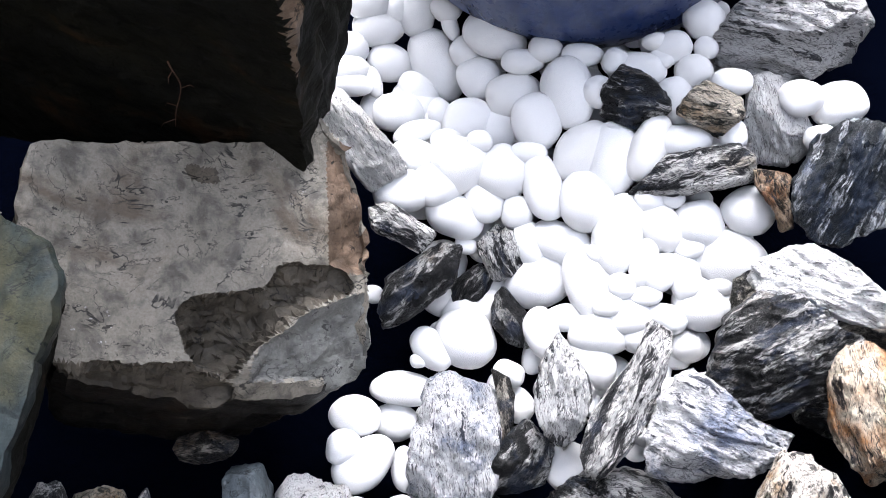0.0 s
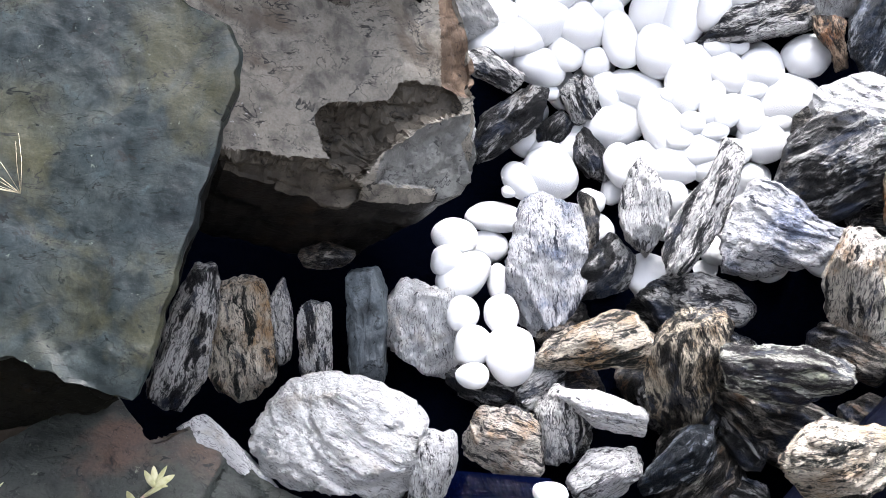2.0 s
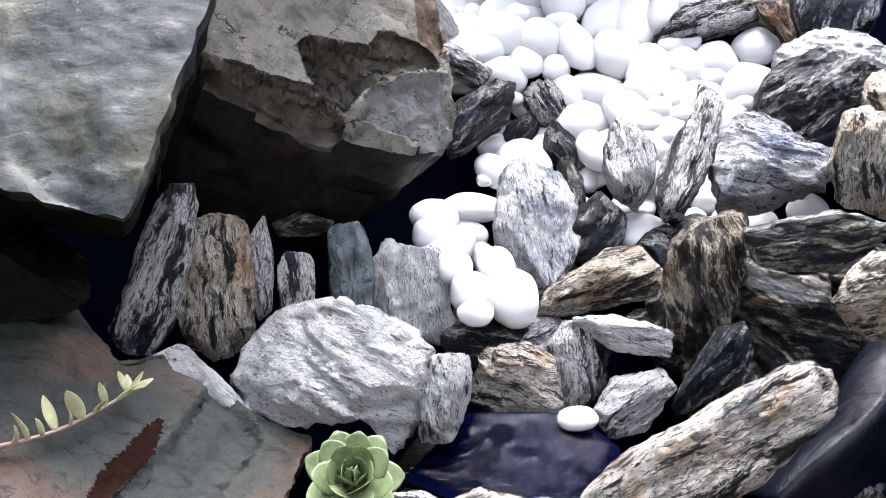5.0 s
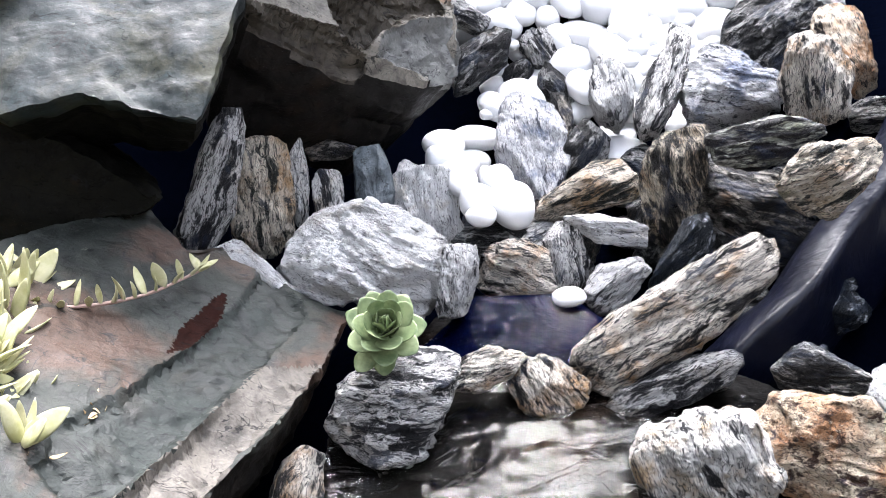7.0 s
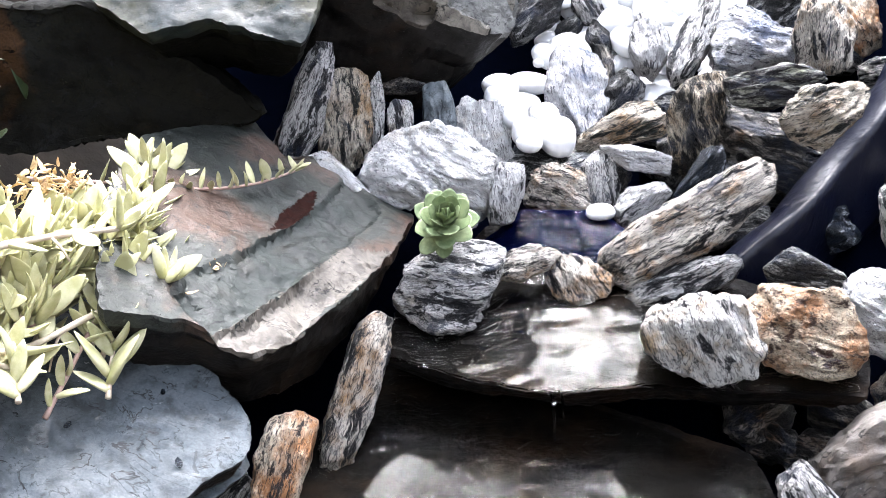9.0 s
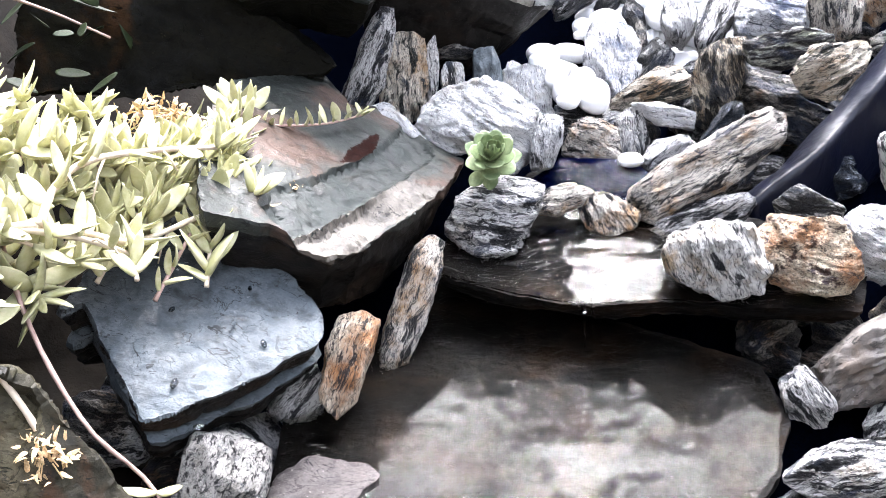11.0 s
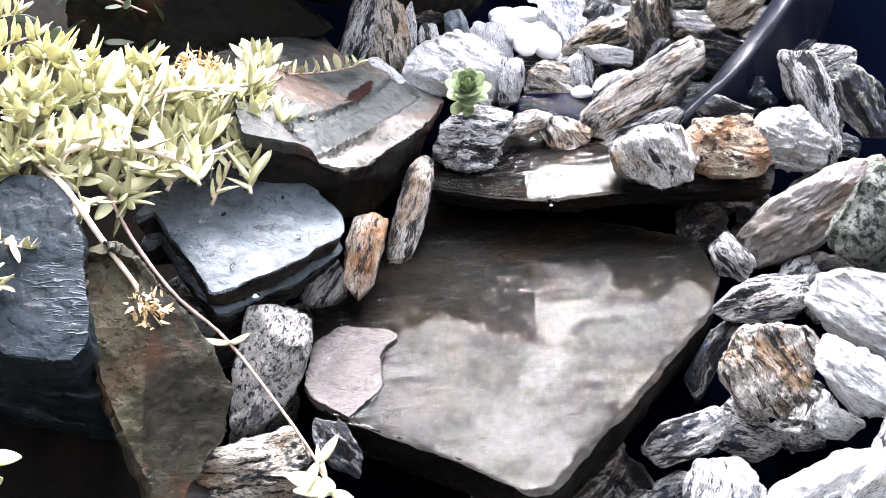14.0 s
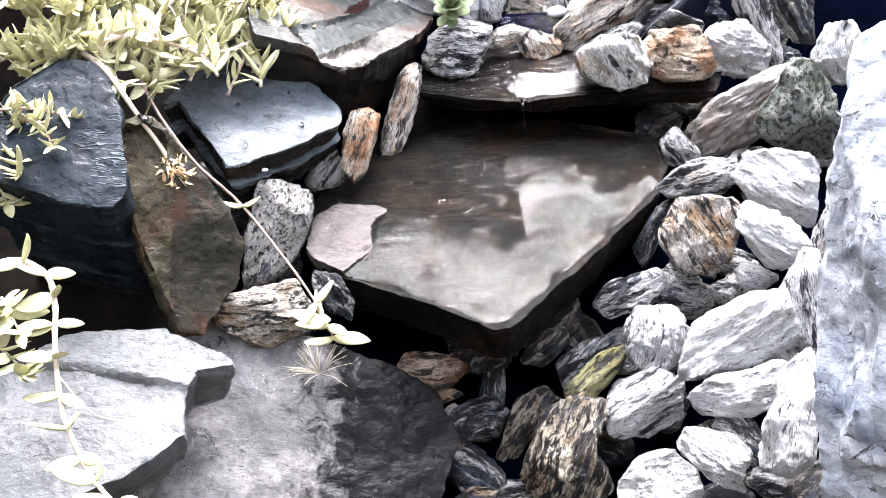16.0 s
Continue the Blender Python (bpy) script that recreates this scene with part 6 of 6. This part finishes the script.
def build_drops():
    """Beads of water that stand on the blue-grey slab."""
    table = pose(-0.559, -0.143, 0.229, 11, 18, -1)
    for k, (x, y, size) in enumerate(((0.016, 0.128, 0.0045), (0.002, 0.035, 0.004), (0.003, -0.108, 0.006), (0.077, -0.039, 0.005), (0.063, 0.103, 0.003), (0.036, -0.150, 0.005), (-0.02, -0.02, 0.004), (0.05, 0.03, 0.0035))):
        bm = bmesh.new()
        bmesh.ops.create_icosphere(bm, subdivisions=3, radius=1)
        for v in bm.verts:
            v.co *= 1 + 0.3 * noise.noise(v.co * 1.3 + Vector((k * 5, 0, 0)))
            v.co = Vector((v.co.x * size, v.co.y * size * 0.6, max(v.co.z, -0.3) * size * 0.4))
        me = bpy.data.meshes.new("water_drop")
        bm.to_mesh(me)
        bm.free()
        me.materials.append(WATER_BEAD)
        me.polygons.foreach_set("use_smooth", [True] * len(me.polygons))
        ob = new("water_drop", me)
        ob.matrix_world = table @ pose(x, y, 0.002, 0, 0, 40 * k)
        tagged(ob, "clear bead of water on blue-grey slate", "water drop", "beads of water")


build_drops()

# ---- pebbles ----
pebble(pose(-0.121, 0.956, 0.320, 32, 4, 1), 3.0, 2.2, 1.6, 1)
pebble(pose(-0.153, 0.927, 0.314, 31, 5, 1), 2.1, 2.0, 1.5, 2)
pebble(pose(-0.109, 0.924, 0.293, 28, 14, -17), 2.6, 2.2, 1.6, 3)
pebble(pose(-0.156, 0.900, 0.305, 31, 5, 1), 2.6, 1.9, 1.4, 4)
pebble(pose(-0.077, 0.971, 0.325, -4, 32, -92), 2.6, 2.2, 1.6, 5)
pebble(pose(-0.055, 0.925, 0.286, 12, 29, -63), 4.5, 2.7, 2.0, 6)
pebble(pose(-0.036, 0.948, 0.323, 10, 31, -69), 1.7, 0.9, 0.7, 7)
pebble(pose(-0.017, 0.917, 0.309, 24, 20, -37), 2.1, 1.8, 1.4, 8)
pebble(pose(0.014, 0.915, 0.333, 29, 13, -23), 3.7, 2.4, 1.8, 9)
pebble(pose(-0.004, 0.884, 0.299, 27, -14, 25), 2.5, 2.4, 1.8, 10)
pebble(pose(0.044, 0.873, 0.331, 31, -0, -2), 2.4, 1.4, 1.0, 11)
pebble(pose(0.069, 0.880, 0.341, 31, -1, -3), 1.9, 1.4, 1.1, 12)
pebble(pose(0.108, 0.865, 0.343, 31, -2, -3), 2.3, 1.3, 1.0, 13)
pebble(pose(0.033, 0.849, 0.303, 28, -10, 15), 3.1, 2.5, 1.8, 14)
pebble(pose(-0.078, 0.885, 0.278, 13, 27, -58), 2.7, 2.2, 1.6, 15)
pebble(pose(-0.098, 0.852, 0.282, 29, 4, 0), 2.7, 2.1, 1.5, 16)
pebble(pose(-0.127, 0.889, 0.295, 7, 30, -68), 1.7, 1.0, 0.8, 17)
pebble(pose(-0.152, 0.880, 0.301, 30, 5, 1), 2.4, 1.2, 0.9, 18)
pebble(pose(-0.050, 0.848, 0.283, 8, 28, -69), 1.6, 1.3, 1.0, 19)
pebble(pose(-0.017, 0.832, 0.280, 29, 1, -1), 2.9, 2.6, 2.0, 20)
pebble(pose(0.018, 0.824, 0.278, 28, 0, -2), 2.6, 2.6, 1.9, 21)
pebble(pose(0.056, 0.799, 0.309, 11, 27, -70), 2.9, 2.4, 1.8, 22)
pebble(pose(0.090, 0.827, 0.325, 10, 28, -76), 3.7, 2.6, 2.0, 23)
pebble(pose(-0.075, 0.816, 0.285, 28, -4, 13), 2.6, 1.2, 0.9, 24)
pebble(pose(-0.077, 0.783, 0.283, 27, 8, -9), 2.5, 1.7, 1.2, 25)
pebble(pose(-0.043, 0.801, 0.283, 28, 2, -1), 1.7, 1.4, 1.1, 26)
pebble(pose(-0.028, 0.760, 0.290, 26, -7, 17), 3.0, 2.8, 2.1, 27)
pebble(pose(0.016, 0.753, 0.281, 21, 17, -38), 2.9, 2.8, 2.1, 28)
pebble(pose(0.058, 0.737, 0.280, 8, 25, -76), 3.6, 2.1, 1.6, 29)
pebble(pose(-0.091, 0.732, 0.281, 26, 3, 0), 2.9, 2.2, 1.6, 30)
pebble(pose(-0.053, 0.739, 0.280, 26, 2, -1), 2.4, 2.2, 1.6, 31)
pebble(pose(-0.036, 0.717, 0.257, 24, 10, -19), 3.1, 2.2, 1.7, 32)
pebble(pose(-0.005, 0.727, 0.266, 13, 23, -59), 2.2, 1.9, 1.4, 33)
pebble(pose(0.031, 0.717, 0.259, 26, -0, -2), 1.6, 1.6, 1.2, 34)
pebble(pose(0.102, 0.768, 0.297, 15, -24, 48), 3.5, 2.4, 1.8, 35)
pebble(pose(0.134, 0.753, 0.295, 3, 27, -93), 3.7, 2.5, 1.8, 36)
pebble(pose(0.170, 0.753, 0.311, 6, -27, 64), 3.4, 1.9, 1.5, 37)
pebble(pose(0.102, 0.715, 0.273, 2, 26, -93), 3.1, 2.7, 2.1, 38)
pebble(pose(0.134, 0.681, 0.262, 2, -25, 75), 4.1, 2.5, 1.9, 39)
pebble(pose(-0.025, 0.692, 0.236, 23, 9, -19), 1.2, 0.9, 0.7, 40)
pebble(pose(0.041, 0.689, 0.239, 9, 23, -70), 2.5, 1.7, 1.3, 41)
pebble(pose(0.077, 0.687, 0.241, 24, 6, -20), 3.6, 2.0, 1.5, 42)
pebble(pose(0.049, 0.658, 0.212, 21, -10, 21), 3.3, 2.8, 2.1, 43)
pebble(pose(0.101, 0.641, 0.232, 7, 22, -82), 3.8, 2.4, 1.8, 44)
pebble(pose(0.177, 0.680, 0.267, 17, 19, -61), 2.6, 2.0, 1.5, 45)
pebble(pose(0.215, 0.681, 0.269, 25, -6, -4), 2.5, 2.5, 1.9, 46)
pebble(pose(0.265, 0.687, 0.283, 25, -8, -5), 2.5, 2.3, 1.7, 47)
pebble(pose(0.247, 0.650, 0.248, 25, 3, -28), 3.7, 2.7, 2.1, 48)
pebble(pose(0.157, 0.648, 0.255, 3, -24, 70), 2.6, 1.3, 1.0, 49)
pebble(pose(0.174, 0.638, 0.249, 8, -22, 53), 2.1, 1.5, 1.1, 50)
pebble(pose(0.133, 0.626, 0.243, 23, -4, -3), 1.3, 1.3, 0.9, 51)
pebble(pose(0.157, 0.616, 0.238, 22, -5, -3), 1.6, 1.0, 0.8, 52)
pebble(pose(0.198, 0.634, 0.245, 9, 22, -83), 2.6, 1.5, 1.2, 53)
pebble(pose(0.212, 0.613, 0.224, 17, 16, -62), 2.7, 2.5, 1.9, 54)
pebble(pose(0.241, 0.608, 0.224, 22, -7, -4), 1.6, 1.5, 1.2, 55)
pebble(pose(0.196, 0.577, 0.203, 21, 1, -22), 1.7, 1.5, 1.2, 56)
pebble(pose(0.174, 0.599, 0.223, 22, 2, -22), 2.1, 1.5, 1.2, 57)
pebble(pose(0.139, 0.601, 0.223, 22, -4, -3), 2.3, 1.8, 1.3, 58)
pebble(pose(0.051, 0.592, 0.210, 9, 19, -71), 2.6, 1.7, 1.3, 59)
pebble(pose(0.108, 0.590, 0.211, 21, -3, -2), 3.0, 2.1, 1.6, 60)
pebble(pose(0.075, 0.609, 0.215, 22, -2, -2), 2.0, 1.3, 1.0, 61)
pebble(pose(0.099, 0.566, 0.192, 18, 10, -40), 2.7, 2.1, 1.6, 62)
pebble(pose(-0.028, 0.599, 0.197, 20, 8, -19), 3.1, 2.9, 2.2, 63)
pebble(pose(-0.063, 0.587, 0.197, 14, 16, -43), 2.4, 1.6, 1.2, 64)
pebble(pose(-0.078, 0.575, 0.194, 20, 3, -0), 0.8, 0.7, 0.5, 65)
pebble(pose(-0.094, 0.554, 0.172, 19, 5, -4), 3.3, 1.7, 1.3, 66)
pebble(pose(-0.140, 0.516, 0.190, 18, 5, 1), 2.4, 1.9, 1.4, 67)
pebble(pose(-0.104, 0.528, 0.151, 18, 4, 0), 2.2, 1.9, 1.5, 68)
pebble(pose(-0.149, 0.480, 0.191, 17, 5, 1), 1.8, 1.6, 1.2, 69)
pebble(pose(-0.131, 0.468, 0.177, 16, -8, 42), 3.4, 2.2, 1.6, 70)
pebble(pose(-0.092, 0.471, 0.159, -0, 17, -80), 2.1, 1.4, 1.0, 71)
pebble(pose(0.022, 0.533, 0.170, 10, 16, -59), 1.8, 1.6, 1.2, 72)
pebble(pose(0.074, 0.452, 0.183, 15, 6, -29), 2.8, 2.3, 1.7, 73)
pebble(pose(0.015, 0.556, 0.196, 18, 9, -29), 1.6, 1.2, 0.9, 74)
pebble(pose(0.238, 0.882, 0.371, 32, -6, -6), 2.0, 2.0, 1.5, 75)
pebble(pose(0.203, 0.857, 0.356, 28, -15, 13), 2.0, 1.6, 1.2, 76)
pebble(pose(0.238, 0.853, 0.357, 31, -6, -6), 1.2, 1.2, 0.9, 77)
pebble(pose(0.225, 0.834, 0.341, 30, -6, -5), 1.9, 1.7, 1.3, 78)
pebble(pose(0.257, 0.802, 0.353, 30, -7, -6), 1.9, 1.4, 1.0, 79)
pebble(pose(0.142, 0.845, 0.349, 31, -3, -4), 1.4, 1.4, 1.0, 80)
pebble(pose(0.166, 0.839, 0.344, 30, -4, -4), 2.8, 1.7, 1.3, 81)
pebble(pose(0.191, 0.845, 0.351, 31, -5, -5), 1.3, 1.1, 0.8, 82)
pebble(pose(0.204, 0.806, 0.325, 11, 28, -82), 2.7, 1.7, 1.3, 83)
pebble(pose(0.205, 0.755, 0.318, 28, -6, -5), 2.8, 1.6, 1.2, 84)
pebble(pose(0.185, 0.861, 0.361, 31, -5, -5), 1.4, 1.0, 0.8, 85)
pebble(pose(0.365, 0.780, 0.336, 29, -10, -7), 2.7, 2.2, 1.6, 86)
pebble(pose(0.327, 0.784, 0.343, 29, -9, -7), 2.1, 1.8, 1.4, 87)
pebble(pose(0.342, 0.748, 0.321, 28, -10, -7), 1.6, 1.3, 1.0, 88)
pebble(pose(0.121, 0.816, 0.335, 30, -3, -3), 1.7, 1.6, 1.2, 89)
pebble(pose(0.254, 0.753, 0.325, 12, 26, -83), 1.7, 1.3, 1.0, 90)
pebble(pose(0.167, 0.703, 0.286, 26, -5, -4), 1.5, 1.1, 0.8, 91)
pebble(pose(0.190, 0.703, 0.289, 26, -5, -4), 1.2, 1.0, 0.7, 92)
pebble(pose(0.045, 0.765, 0.299, 28, -1, -2), 1.8, 1.1, 0.8, 93)
pebble(pose(0.236, 0.628, 0.240, 23, -7, -4), 1.5, 1.3, 1.0, 94)
pebble(pose(-0.123, 0.635, 0.232, 23, 4, 0), 1.1, 0.9, 0.6, 95)
pebble(pose(0.144, 0.494, 0.137, 17, -4, -2), 1.6, 1.3, 1.0, 96)
pebble(pose(0.178, 0.484, 0.129, 17, -5, -3), 1.7, 1.2, 0.9, 97)
pebble(pose(-0.177, 0.936, 0.331, 32, 6, 2), 1.9, 1.7, 1.3, 98)
pebble(pose(0.085, 0.670, 0.233, 24, -2, -2), 1.4, 1.1, 0.8, 99)
pebble(pose(0.177, 0.730, 0.303, 27, -5, -4), 1.4, 1.2, 0.9, 100)
pebble(pose(0.204, 0.658, 0.261, 24, -6, -4), 1.5, 1.2, 0.9, 101)
pebble(pose(-0.100, 0.970, 0.332, 33, 4, 0), 1.8, 1.6, 1.2, 102)
pebble(pose(-0.040, 0.965, 0.337, 33, 2, -1), 1.7, 1.5, 1.1, 103)
pebble(pose(-0.129, 0.972, 0.344, 33, 4, 1), 2.2, 1.8, 1.3, 104)
pebble(pose(0.112, 0.660, 0.254, 24, -3, -3), 1.2, 1.1, 0.8, 105)
pebble(pose(-0.006, 0.774, 0.310, 28, 1, -1), 1.3, 1.1, 0.8, 106)
pebble(pose(0.148, 0.583, 0.211, 21, -4, -3), 1.7, 1.4, 1.1, 107)
pebble(pose(0.118, 0.610, 0.233, 22, -3, -3), 1.5, 1.2, 0.9, 108)
pebble(pose(-0.132, 0.401, 0.201, 1, 20, -81), 1.7, 1.6, 1.2, 109)
pebble(pose(-0.092, 0.400, 0.199, 2, 19, -81), 2.0, 1.7, 1.3, 110)
pebble(pose(-0.121, 0.363, 0.199, 18, 2, -1), 2.0, 1.9, 1.4, 111)
pebble(pose(-0.085, 0.352, 0.195, 0, 18, -87), 3.0, 2.4, 1.8, 112)
pebble(pose(-0.124, 0.325, 0.202, 17, 2, -1), 1.5, 1.3, 1.0, 113)
pebble(pose(-0.051, 0.215, 0.164, 33, -2, -10), 1.6, 1.0, 0.7, 114)

# pebbles lower down in the bed, seen in the gaps between the others
def fill_bed():
    rng = random.Random(31)
    for k in range(120):
        x, y = rng.uniform(-0.13, 0.27), rng.uniform(0.46, 0.97)
        x = max(x, -0.05 if y < 0.74 else -0.13)
        a = rng.uniform(1.5, 2.6)
        lift = 0.012 if y < 0.7 else 0.03
        pebble(pose(x, y, ground_height(x, y) + lift, rng.uniform(8, 30), rng.uniform(-12, 12), rng.uniform(-90, 90)), a, a * rng.uniform(0.65, 0.95), a * 0.6, 200 + k)


fill_bed()
